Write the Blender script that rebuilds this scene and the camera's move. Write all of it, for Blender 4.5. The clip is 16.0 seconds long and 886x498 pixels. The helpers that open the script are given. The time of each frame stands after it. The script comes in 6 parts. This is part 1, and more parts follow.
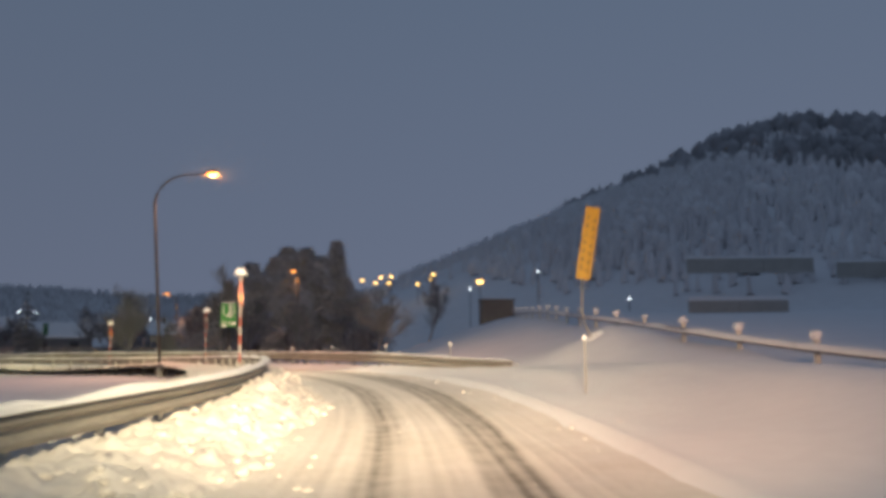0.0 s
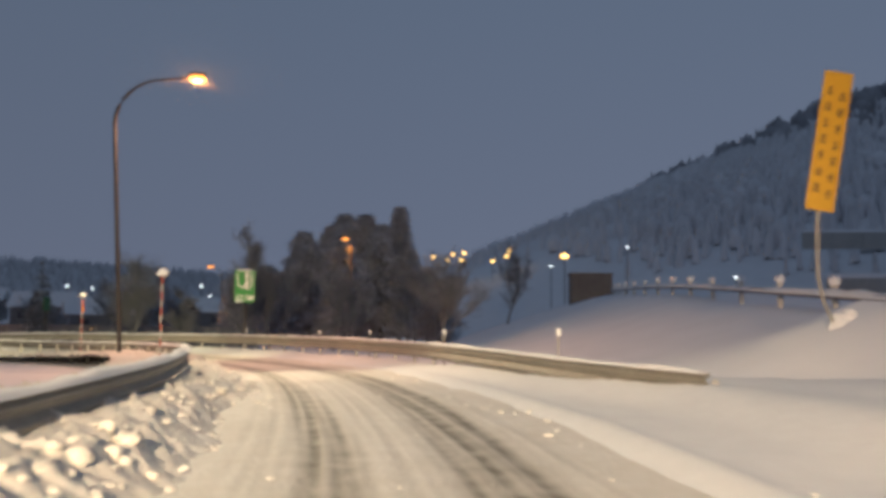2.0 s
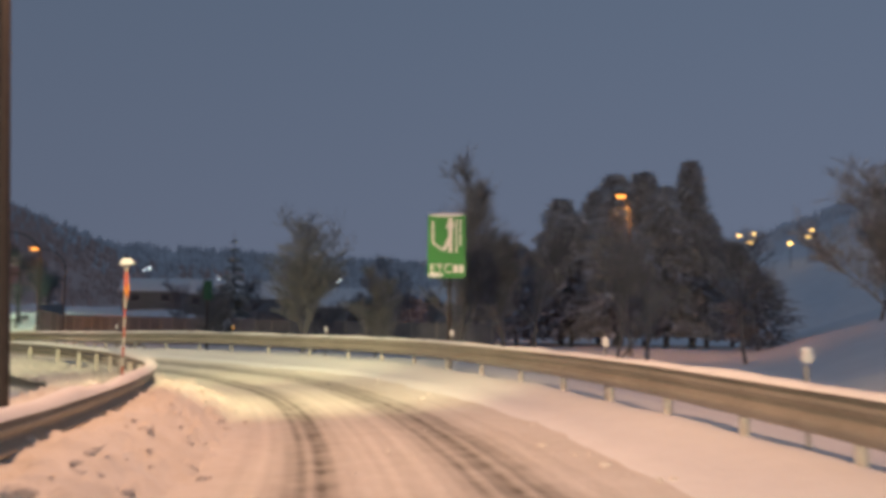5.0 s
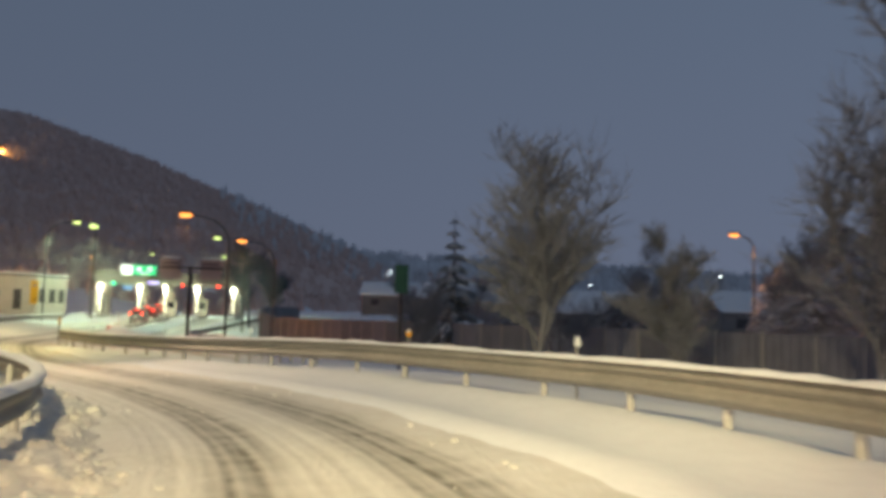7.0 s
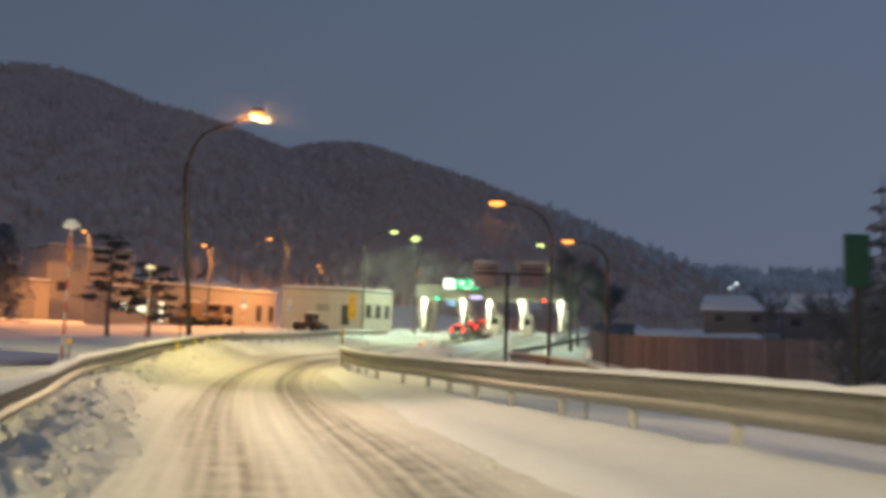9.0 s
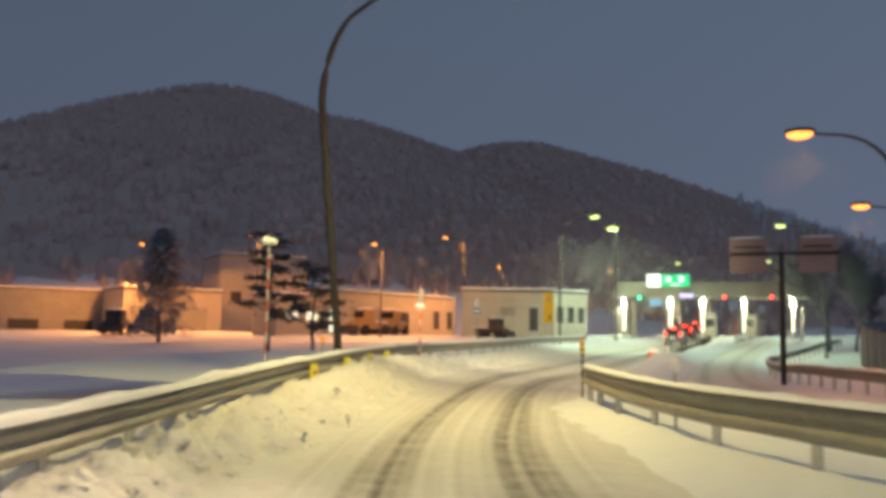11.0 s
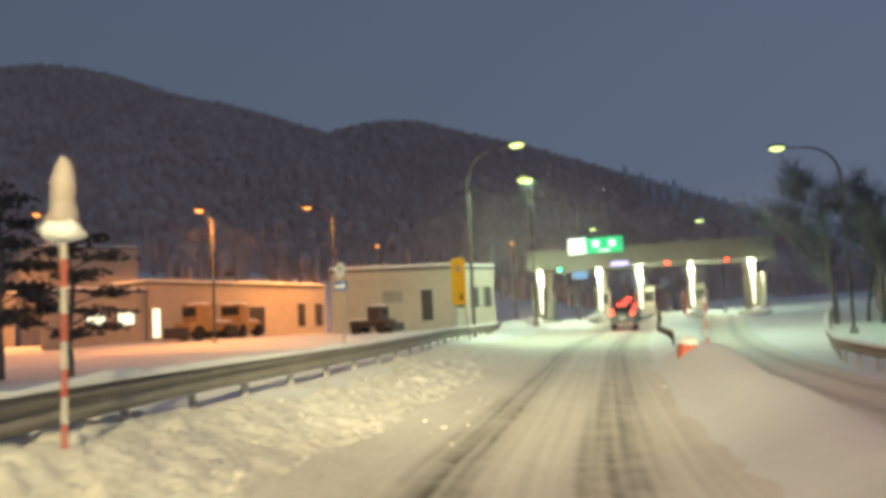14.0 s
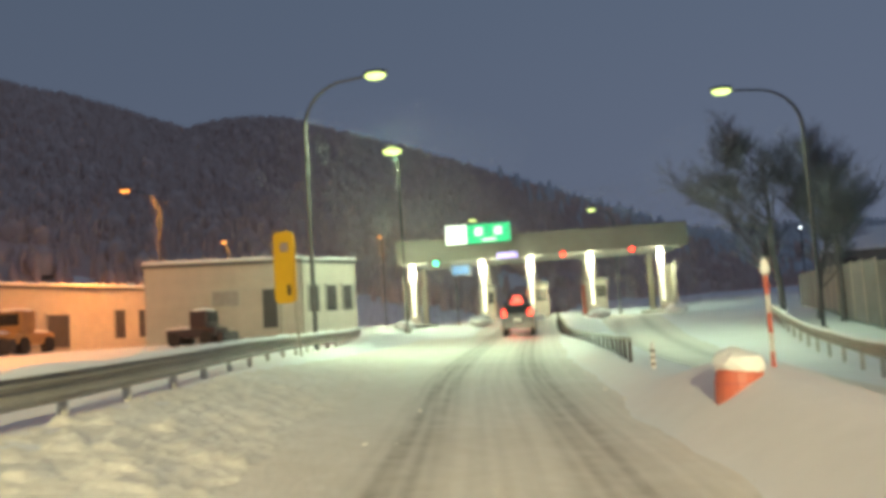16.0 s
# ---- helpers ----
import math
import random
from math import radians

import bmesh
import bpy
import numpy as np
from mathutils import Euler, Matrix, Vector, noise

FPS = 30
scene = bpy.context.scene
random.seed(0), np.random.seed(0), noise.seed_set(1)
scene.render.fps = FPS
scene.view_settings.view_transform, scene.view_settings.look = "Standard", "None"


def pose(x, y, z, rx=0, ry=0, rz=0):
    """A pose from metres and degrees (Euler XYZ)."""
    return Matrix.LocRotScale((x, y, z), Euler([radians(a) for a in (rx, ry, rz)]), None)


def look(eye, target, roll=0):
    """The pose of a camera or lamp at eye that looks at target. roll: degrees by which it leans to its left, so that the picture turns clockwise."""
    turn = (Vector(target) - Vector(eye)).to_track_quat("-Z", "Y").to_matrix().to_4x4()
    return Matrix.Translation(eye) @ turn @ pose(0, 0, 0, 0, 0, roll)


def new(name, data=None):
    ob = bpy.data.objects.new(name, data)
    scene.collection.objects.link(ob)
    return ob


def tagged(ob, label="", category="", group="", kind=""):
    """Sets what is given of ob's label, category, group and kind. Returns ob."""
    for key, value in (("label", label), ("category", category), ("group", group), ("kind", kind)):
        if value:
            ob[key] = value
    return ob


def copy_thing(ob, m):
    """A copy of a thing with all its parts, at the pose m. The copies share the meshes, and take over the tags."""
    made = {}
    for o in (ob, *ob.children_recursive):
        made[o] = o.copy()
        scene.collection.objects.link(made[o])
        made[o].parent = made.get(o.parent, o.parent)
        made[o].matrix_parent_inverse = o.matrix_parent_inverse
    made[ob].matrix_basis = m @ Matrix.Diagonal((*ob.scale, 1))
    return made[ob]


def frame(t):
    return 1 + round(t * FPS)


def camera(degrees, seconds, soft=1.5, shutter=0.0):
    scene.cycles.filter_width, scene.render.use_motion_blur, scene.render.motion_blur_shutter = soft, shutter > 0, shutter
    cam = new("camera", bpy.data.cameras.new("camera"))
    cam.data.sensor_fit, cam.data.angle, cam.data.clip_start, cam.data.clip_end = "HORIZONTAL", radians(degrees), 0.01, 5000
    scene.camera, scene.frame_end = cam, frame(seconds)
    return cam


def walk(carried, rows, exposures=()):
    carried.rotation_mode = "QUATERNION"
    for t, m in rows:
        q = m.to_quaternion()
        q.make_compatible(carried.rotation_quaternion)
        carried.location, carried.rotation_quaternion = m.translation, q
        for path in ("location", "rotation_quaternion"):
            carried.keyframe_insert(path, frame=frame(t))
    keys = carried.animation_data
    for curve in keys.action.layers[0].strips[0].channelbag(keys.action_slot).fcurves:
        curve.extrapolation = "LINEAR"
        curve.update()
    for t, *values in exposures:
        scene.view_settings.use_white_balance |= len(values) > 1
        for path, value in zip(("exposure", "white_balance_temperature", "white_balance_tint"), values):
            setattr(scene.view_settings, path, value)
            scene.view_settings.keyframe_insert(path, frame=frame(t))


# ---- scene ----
cam = camera(53.7, 16.0, soft=4.3, shutter=0.4)
PATH = [
    (0, (-0.021, -0.003, 1.109), (-0.094, 1.983, 1.335), -0.52),
    (0.5, (-0.226, 3.935, 1.178), (-0.332, 5.921, 1.386), -0.15),
    (1, (-0.469, 7.780, 1.216), (-0.608, 9.765, 1.419), -0.04),
    (1.5, (-0.719, 11.494, 1.268), (-0.905, 13.476, 1.462), 0.25),
    (2, (-1.147, 15.195, 1.314), (-1.39, 17.172, 1.498), 0.24),
    (2.5, (-1.764, 18.854, 1.403), (-2.089, 20.819, 1.583), 0.47),
    (3, (-2.463, 22.355, 1.477), (-2.88, 24.304, 1.653), 0.60),
    (3.5, (-3.391, 25.931, 1.535), (-3.899, 27.857, 1.707), 0.61),
    (3.7, (-3.867, 27.392, 1.553), (-4.409, 29.309, 1.724), 0.52),
    (5.8, (-10.378, 43.170, 1.455), (-11.369, 44.899, 1.621), 0.95),
    (6, (-11.217, 44.539, 1.440), (-12.255, 46.24, 1.606), 1.07),
    (6.5, (-13.587, 48.017, 1.403), (-14.744, 49.639, 1.573), 1.35),
    (7, (-15.990, 51.196, 1.399), (-17.273, 52.72, 1.578), 1.48),
    (7.5, (-18.265, 53.647, 1.399), (-19.673, 55.056, 1.583), 1.67),
    (8, (-20.745, 55.576, 1.383), (-22.269, 56.856, 1.574), 2.00),
    (8.5, (-23.299, 57.323, 1.361), (-24.94, 58.449, 1.556), 2.03),
    (9, (-25.995, 58.788, 1.349), (-27.741, 59.744, 1.548), 1.93),
    (9.5, (-29.034, 59.927, 1.371), (-30.861, 60.716, 1.57), 1.82),
    (10, (-32.094, 60.794, 1.393), (-33.97, 61.454, 1.6), 1.80),
    (10.2, (-33.345, 61.125, 1.401), (-35.235, 61.747, 1.607), 1.76),
    (12.3, (-47.883, 65.299, 1.324), (-49.777, 65.909, 1.524), 0.06),
    (12.5, (-49.352, 65.918, 1.359), (-51.239, 66.553, 1.553), -0.24),
    (13, (-52.923, 67.305, 1.460), (-54.787, 68.004, 1.649), -1.19),
    (13.5, (-56.333, 68.790, 1.517), (-58.165, 69.571, 1.701), -1.93),
    (14, (-59.472, 70.360, 1.521), (-61.27, 71.217, 1.705), -2.66),
    (14.5, (-62.445, 71.973, 1.530), (-64.205, 72.905, 1.716), -3.23),
    (15, (-65.260, 73.672, 1.509), (-66.984, 74.669, 1.69), -3.56),
    (15.5, (-68.003, 75.497, 1.485), (-69.696, 76.546, 1.668), -3.68),
    (16, (-70.642, 77.413, 1.517), (-72.298, 78.519, 1.7), -3.72),
]
walk(cam, [(t, look(eye, target, roll)) for t, eye, target, roll in PATH])

# ---------------------------------------------------------------- world and light
world = bpy.data.worlds.new("dusk_sky")
scene.world = world
world.use_nodes = True
wt = world.node_tree
wt.nodes.clear()
w_out = wt.nodes.new("ShaderNodeOutputWorld")
w_bg = wt.nodes.new("ShaderNodeBackground")
w_tc = wt.nodes.new("ShaderNodeTexCoord")
w_sep = wt.nodes.new("ShaderNodeSeparateXYZ")
w_ramp = wt.nodes.new("ShaderNodeValToRGB")
w_ramp.color_ramp.elements[0].position = 0.0
w_ramp.color_ramp.elements[0].color = (0.120, 0.142, 0.205, 1)
w_ramp.color_ramp.elements[1].position = 0.5
w_ramp.color_ramp.elements[1].color = (0.086, 0.120, 0.180, 1)
wt.links.new(w_tc.outputs["Generated"], w_sep.inputs[0])
wt.links.new(w_sep.outputs["Z"], w_ramp.inputs[0])
wt.links.new(w_ramp.outputs[0], w_bg.inputs["Color"])
# the dusk is a little brighter towards the north-east
w_dot = wt.nodes.new("ShaderNodeVectorMath")
w_dot.operation = "DOT_PRODUCT"
w_dot.inputs[1].default_value = (0.5, 0.85, 0.0)
w_gain = wt.nodes.new("ShaderNodeMath")
w_gain.operation = "MULTIPLY_ADD"
w_gain.inputs[1].default_value, w_gain.inputs[2].default_value = 0.22, 0.96
wt.links.new(w_tc.outputs["Generated"], w_dot.inputs[0])
wt.links.new(w_dot.outputs["Value"], w_gain.inputs[0])
wt.links.new(w_gain.outputs[0], w_bg.inputs["Strength"])
wt.links.new(w_bg.outputs[0], w_out.inputs[0])

SODIUM = (1.0, 0.73, 0.46)
CREAM = (1.0, 0.82, 0.52)
STRAW = (1.0, 0.86, 0.44)
POOL = (1.0, 0.55, 0.33)
DEEP_SODIUM = (1.0, 0.36, 0.075)
MERCURY = (0.72, 1.0, 0.62)


def lamp_light(name, place, colour, power, radius=0.25, aim=None, cone=145.0, blend=0.5):
    data = bpy.data.lights.new(name, "SPOT")
    data.color, data.energy, data.shadow_soft_size = colour, power, radius
    data.spot_size, data.spot_blend = radians(cone), blend
    ob = new(name, data)
    ob.matrix_world = look(place, aim) if aim else Matrix.Translation(place)
    return ob


# ---------------------------------------------------------------- materials
def material(name, colour, rough=0.7, metal=0.0, vary=0.0, grain=8.0, bump=0.0, bump_scale=30.0, second=None,
             spread=0.5, coarse=0.6, emit=None, power=0.0, island=0.0, thing=0.0):
    """A principled material with two scales of variation and a fine relief."""
    m = bpy.data.materials.new(name)
    m.use_nodes = True
    nt = m.node_tree
    bs = nt.nodes["Principled BSDF"]
    bs.inputs["Roughness"].default_value = rough
    bs.inputs["Metallic"].default_value = metal
    bs.inputs["Base Color"].default_value = (*colour, 1)
    if emit:
        bs.inputs["Emission Color"].default_value = (*emit, 1)
        bs.inputs["Emission Strength"].default_value = power
    tc = nt.nodes.new("ShaderNodeTexCoord")
    if vary or second:
        fine = nt.nodes.new("ShaderNodeTexNoise")
        fine.inputs["Scale"].default_value, fine.inputs["Detail"].default_value = grain, 6
        wide = nt.nodes.new("ShaderNodeTexNoise")
        wide.inputs["Scale"].default_value, wide.inputs["Detail"].default_value = coarse, 4
        for n in (fine, wide):
            nt.links.new(tc.outputs["Object"], n.inputs["Vector"])
        mean = nt.nodes.new("ShaderNodeMath")
        mean.operation = "MULTIPLY_ADD"
        mean.inputs[1].default_value = 0.5
        half = nt.nodes.new("ShaderNodeMath")
        half.operation = "MULTIPLY"
        half.inputs[1].default_value = 0.5
        nt.links.new(wide.outputs[0], half.inputs[0])
        nt.links.new(fine.outputs[0], mean.inputs[0])
        nt.links.new(half.outputs[0], mean.inputs[2])
        ramp = nt.nodes.new("ShaderNodeValToRGB")
        ramp.color_ramp.elements[0].position = 0.5 - spread * 0.4
        ramp.color_ramp.elements[1].position = 0.5 + spread * 0.4
        low = second or tuple(c * (1 - vary) for c in colour)
        high = colour if second else tuple(min(1, c * (1 + vary)) for c in colour)
        ramp.color_ramp.elements[0].color = (*low, 1)
        ramp.color_ramp.elements[1].color = (*high, 1)
        nt.links.new(mean.outputs[0], ramp.inputs[0])
        last = ramp.outputs[0]
        if island or thing:
            info = nt.nodes.new("ShaderNodeNewGeometry" if island else "ShaderNodeObjectInfo")
            hsv = nt.nodes.new("ShaderNodeHueSaturation")
            rng = nt.nodes.new("ShaderNodeMapRange")
            amount = island or thing
            rng.inputs["To Min"].default_value, rng.inputs["To Max"].default_value = 1 - amount, 1 + amount
            nt.links.new(info.outputs["Random Per Island" if island else "Random"], rng.inputs["Value"])
            nt.links.new(rng.outputs[0], hsv.inputs["Value"])
            nt.links.new(last, hsv.inputs["Color"])
            last = hsv.outputs[0]
        nt.links.new(last, bs.inputs["Base Color"])
    if bump:
        tex = nt.nodes.new("ShaderNodeTexNoise")
        tex.inputs["Scale"].default_value, tex.inputs["Detail"].default_value = bump_scale, 8
        bp = nt.nodes.new("ShaderNodeBump")
        bp.inputs["Strength"].default_value, bp.inputs["Distance"].default_value = bump, 0.05
        nt.links.new(tc.outputs["Object"], tex.inputs["Vector"])
        nt.links.new(tex.outputs[0], bp.inputs["Height"])
        nt.links.new(bp.outputs[0], bs.inputs["Normal"])
    return m


SNOW = material("snow", (0.86, 0.87, 0.88), 0.85, vary=0.04, grain=3.0, coarse=0.2, bump=0.25, bump_scale=6)
SNOW_FIELD = material("snow_field", (0.88, 0.88, 0.90), 0.9, vary=0.06, grain=0.6, coarse=0.03, bump=0.2, bump_scale=2)
SNOW_BANK = material("ploughed_snow", (0.85, 0.83, 0.79), 0.9, second=(0.72, 0.68, 0.61), grain=5, coarse=0.8, bump=0.6, bump_scale=9)
POST_STEEL = material("pale_post_paint", (0.66, 0.65, 0.60), 0.6, 0.0, second=(0.45, 0.43, 0.38), grain=7, coarse=0.9)
STEEL = material("galvanised_steel", (0.41, 0.395, 0.345), 0.6, 0.1, second=(0.28, 0.265, 0.225), grain=9, coarse=0.9, bump=0.08)
# darker version of the galvanised steel, for the outer and plaza rails
DULL_STEEL = material("dull_dark_steel", (0.33, 0.31, 0.27), 0.65, 0.1, second=(0.21, 0.20, 0.175), grain=9, coarse=0.9, bump=0.08)
POLE = material("lamp_post_paint", (0.042, 0.036, 0.034), 0.5, 0.3, vary=0.25, grain=6)
# post grey lifted in colour so these lamps fade as in haze
GREY_POLE = material("haze_grey_lamp_post", (0.10, 0.10, 0.105), 0.6, 0.2, vary=0.15, grain=6)
CONCRETE = material("concrete", (0.42, 0.41, 0.38), 0.85, vary=0.15, grain=2.5, coarse=0.3, bump=0.2)
SODIUM_GLASS = material("sodium_glass", (1, 0.7, 0.3), 0.3, emit=(1.0, 0.34, 0.055), power=2.3)
FAR_SODIUM = material("far_sodium_glass", (1, 0.7, 0.3), 0.3, emit=(1.0, 0.58, 0.16), power=4.5)
BEAM_PAINT = material("weathered_beam_paint", (0.11, 0.09, 0.085), 0.7, second=(0.07, 0.058, 0.055), grain=5, coarse=0.5)
MERCURY_GLASS = material("mercury_glass", (0.8, 1, 0.7), 0.3, emit=(0.80, 1.0, 0.26), power=1.9)
WHITE_LAMP = material("white_lamp_glass", (1, 1, 1), 0.3, emit=(0.85, 0.95, 1.0), power=6)
YELLOW = material("yellow_sign_sheet", (0.62, 0.34, 0.012), 0.4, vary=0.06, grain=4)
GREEN = material("green_sign_sheet", (0.018, 0.25, 0.038), 0.5, vary=0.08, grain=4)
WORN_WHITE = material("worn_white_paint", (0.58, 0.56, 0.53), 0.6, vary=0.15, grain=9)
WHITE = material("white_sheet", (0.82, 0.82, 0.80), 0.5, vary=0.05)
BLACK = material("black_paint", (0.02, 0.02, 0.02), 0.5)
RED = material("red_sheet", (0.48, 0.12, 0.09), 0.5, vary=0.15)
BARK = material("bark", (0.14, 0.14, 0.15), 0.9, vary=0.3, grain=10, bump=0.3)
# snow-laden needles, with haze lifting their colour further
NEEDLES = material("snowy_hazy_needles", (0.40, 0.42, 0.43), 0.9, second=(0.19, 0.20, 0.20), grain=1.5, coarse=0.4, island=0.35)
# hill colours lifted and evened for haze, the western one warmed as lamp-lit
FOREST_EAST = material("haze_pale_forest", (0.86, 0.85, 0.86), 0.95, second=(0.78, 0.77, 0.79), grain=0.5, coarse=0.03, island=0.06)
FOREST_WEST = material("haze_warm_forest", (0.72, 0.53, 0.46), 0.95, second=(0.62, 0.455, 0.40), grain=0.5, coarse=0.03, island=0.06)
FOREST_NORTH = material("haze_far_forest", (0.74, 0.73, 0.74), 0.95, second=(0.64, 0.63, 0.64), grain=0.5, coarse=0.03, island=0.08)
AMBER = material("amber_reflector", (0.9, 0.42, 0.02), 0.3)
BLUE = material("blue_sheet", (0.03, 0.10, 0.35), 0.4, vary=0.1)
TYRE = material("tyre_rubber", (0.02, 0.02, 0.022), 0.8, vary=0.2)
SILVER = material("silver_car_paint", (0.15, 0.15, 0.16), 0.3, 0.6, vary=0.06)
DARK_CAR = material("dark_car_paint", (0.06, 0.05, 0.055), 0.3, 0.4, vary=0.1)
GLASS = material("car_glass", (0.03, 0.035, 0.04), 0.08)
TAIL = material("tail_light", (0.6, 0.02, 0.02), 0.3, emit=(1.0, 0.02, 0.015), power=3)
BRAKE = material("brake_light", (0.8, 0.1, 0.05), 0.3, emit=(1.0, 0.035, 0.022), power=6)
TUBE_LIGHT = material("fluorescent_tube", (1, 1, 0.9), 0.4, emit=(1.0, 1.0, 0.70), power=2.6)
GREEN_LIT = material("lit_green_panel", (0.02, 0.5, 0.2), 0.4, emit=(0.0, 0.75, 0.28), power=0.9)
WHITE_LIT = material("lit_white_panel", (0.9, 0.95, 0.9), 0.4, emit=(0.86, 1.0, 0.88), power=1.3)
VIOLET_LIT = material("lit_violet_board", (0.5, 0.45, 0.8), 0.4, emit=(0.55, 0.45, 1.0), power=1.6)
BLUE_LIT = material("lit_blue_board", (0.1, 0.2, 0.4), 0.4, emit=(0.10, 0.24, 0.55), power=0.5)
SIGNAL_RED = material("signal_red", (0.9, 0.05, 0.02), 0.3, emit=(1.0, 0.04, 0.02), power=9)
SIGNAL_GREEN = material("signal_green", (0.05, 0.9, 0.4), 0.3, emit=(0.05, 1.0, 0.45), power=7)
LIT_WINDOW = material("lit_window", (0.9, 0.95, 0.8), 0.3, emit=(0.9, 1.0, 0.72), power=1.3)
FASCIA = material("stained_fascia", (0.33, 0.32, 0.28), 0.9, second=(0.24, 0.235, 0.21), grain=1.5, coarse=0.25, bump=0.1)
PLASTER = material("plaster", (0.50, 0.46, 0.40), 0.9, second=(0.38, 0.35, 0.31), grain=1.5, coarse=0.25, bump=0.15)
PALE_PLASTER = material("pale_plaster", (0.64, 0.62, 0.55), 0.9, second=(0.52, 0.50, 0.44), grain=1.5, coarse=0.3, bump=0.12)
SHUTTER = material("metal_shutter", (0.30, 0.29, 0.27), 0.6, 0.2, vary=0.2, grain=3)
DARK_DOOR = material("dark_door", (0.05, 0.05, 0.055), 0.6, vary=0.3)
FENCE = material("fence_sheet", (0.24, 0.24, 0.25), 0.8, second=(0.15, 0.15, 0.16), grain=2, coarse=0.3, thing=0.15)
MACHINE = material("orange_machine_paint", (0.40, 0.24, 0.10), 0.6, vary=0.25, grain=3)
ROOF = material("dark_roof_sheet", (0.12, 0.12, 0.13), 0.7, vary=0.2)
# twig, cedar and evergreen colours are lifted in place of haze
TWIGS = material("haze_grey_twigs", (0.21, 0.215, 0.24), 0.95, second=(0.13, 0.135, 0.155), grain=2, coarse=0.4, island=0.2)
PINE = material("dark_pine_foliage", (0.13, 0.125, 0.115), 0.95, second=(0.07, 0.068, 0.063), grain=1.2, coarse=0.3, island=0.3)
CEDAR = material("haze_pale_cedar", (0.66, 0.65, 0.68), 0.95, second=(0.46, 0.455, 0.48), grain=1.2, coarse=0.3, island=0.3)
EVERGREEN = material("haze_pale_evergreen", (0.46, 0.46, 0.48), 0.95, second=(0.30, 0.30, 0.32), grain=1.2, coarse=0.3, island=0.2)
DULL_BROWN = material("dull_brown_rubber", (0.085, 0.065, 0.06), 0.8, vary=0.2)
HOUSE_WALL = material("dull_house_wall", (0.24, 0.23, 0.23), 0.9, second=(0.15, 0.145, 0.145), grain=2, coarse=0.3)
RUST = material("weathered_concrete", (0.19, 0.175, 0.17), 0.9, second=(0.11, 0.10, 0.10), grain=2, coarse=0.4, bump=0.3)



# ---------------------------------------------------------------- building helpers
def part(name, bm, mat, parent=None, label=""):
    mesh = bpy.data.meshes.new(name)
    bm.to_mesh(mesh)
    bm.free()
    if mat:
        mesh.materials.append(mat)
    ob = new(name, mesh)
    if parent:
        ob.parent = parent
    if label:
        ob["label"] = label
    return ob


def sheet(name, verts, faces, mat, parent=None, smooth=False):
    mesh = bpy.data.meshes.new(name)
    mesh.from_pydata([tuple(v) for v in verts], [], [tuple(f) for f in faces])
    if smooth:
        mesh.polygons.foreach_set("use_smooth", [True] * len(mesh.polygons))
    mesh.materials.append(mat)
    mesh.update()
    ob = new(name, mesh)
    if parent:
        ob.parent = parent
    return ob


def thing(name, place, label, category, group="", turn=0.0, kind=""):
    ob = new(name)
    ob.location = place
    ob.rotation_euler = (0, 0, turn)
    return tagged(ob, label, category, group, kind)


def box(bm, size, centre, bevel=0.0, turn=None):
    made = bmesh.ops.create_cube(bm, size=1.0)["verts"]
    bmesh.ops.scale(bm, vec=size, verts=made)
    if bevel:
        edges = {e for v in made for e in v.link_edges}
        out = bmesh.ops.bevel(bm, geom=list(edges), offset=bevel, segments=2, affect="EDGES", profile=0.5)
        made = list({v for f in out["faces"] for v in f.verts} | {v for v in made if v.is_valid})
    if turn:
        bmesh.ops.rotate(bm, cent=(0, 0, 0), matrix=turn, verts=made)
    bmesh.ops.translate(bm, vec=centre, verts=made)
    return made


def tube(bm, points, radii, sides=10, caps=True):
    """A round bar through points with a radius at each."""
    pts = [Vector(p) for p in points]
    rings = []
    for i, p in enumerate(pts):
        a = pts[max(0, i - 1)]
        b = pts[min(len(pts) - 1, i + 1)]
        d = (b - a).normalized()
        up = Vector((0, 0, 1)) if abs(d.z) < 0.9 else Vector((1, 0, 0))
        s = d.cross(up).normalized()
        u = s.cross(d)
        r = radii[i] if isinstance(radii, (list, tuple)) else radii
        rings.append([bm.verts.new(p + (s * math.cos(2 * math.pi * k / sides) + u * math.sin(2 * math.pi * k / sides)) * r)
                      for k in range(sides)])
    for a, b in zip(rings, rings[1:]):
        for k in range(sides):
            bm.faces.new((a[k], a[(k + 1) % sides], b[(k + 1) % sides], b[k]))
    if caps:
        bm.faces.new(rings[0][::-1])
        bm.faces.new(rings[-1])
    return rings


def blob(bm, size, centre, seed=0, rough=0.25, level=2):
    made = bmesh.ops.create_icosphere(bm, subdivisions=level, radius=1.0)["verts"]
    for v in made:
        n = noise.noise(v.co * 1.7 + Vector((seed * 3.1, seed, -seed)))
        v.co *= 1 + rough * n
        v.co = Vector((v.co.x * size[0], v.co.y * size[1], v.co.z * size[2])) + Vector(centre)
    return made


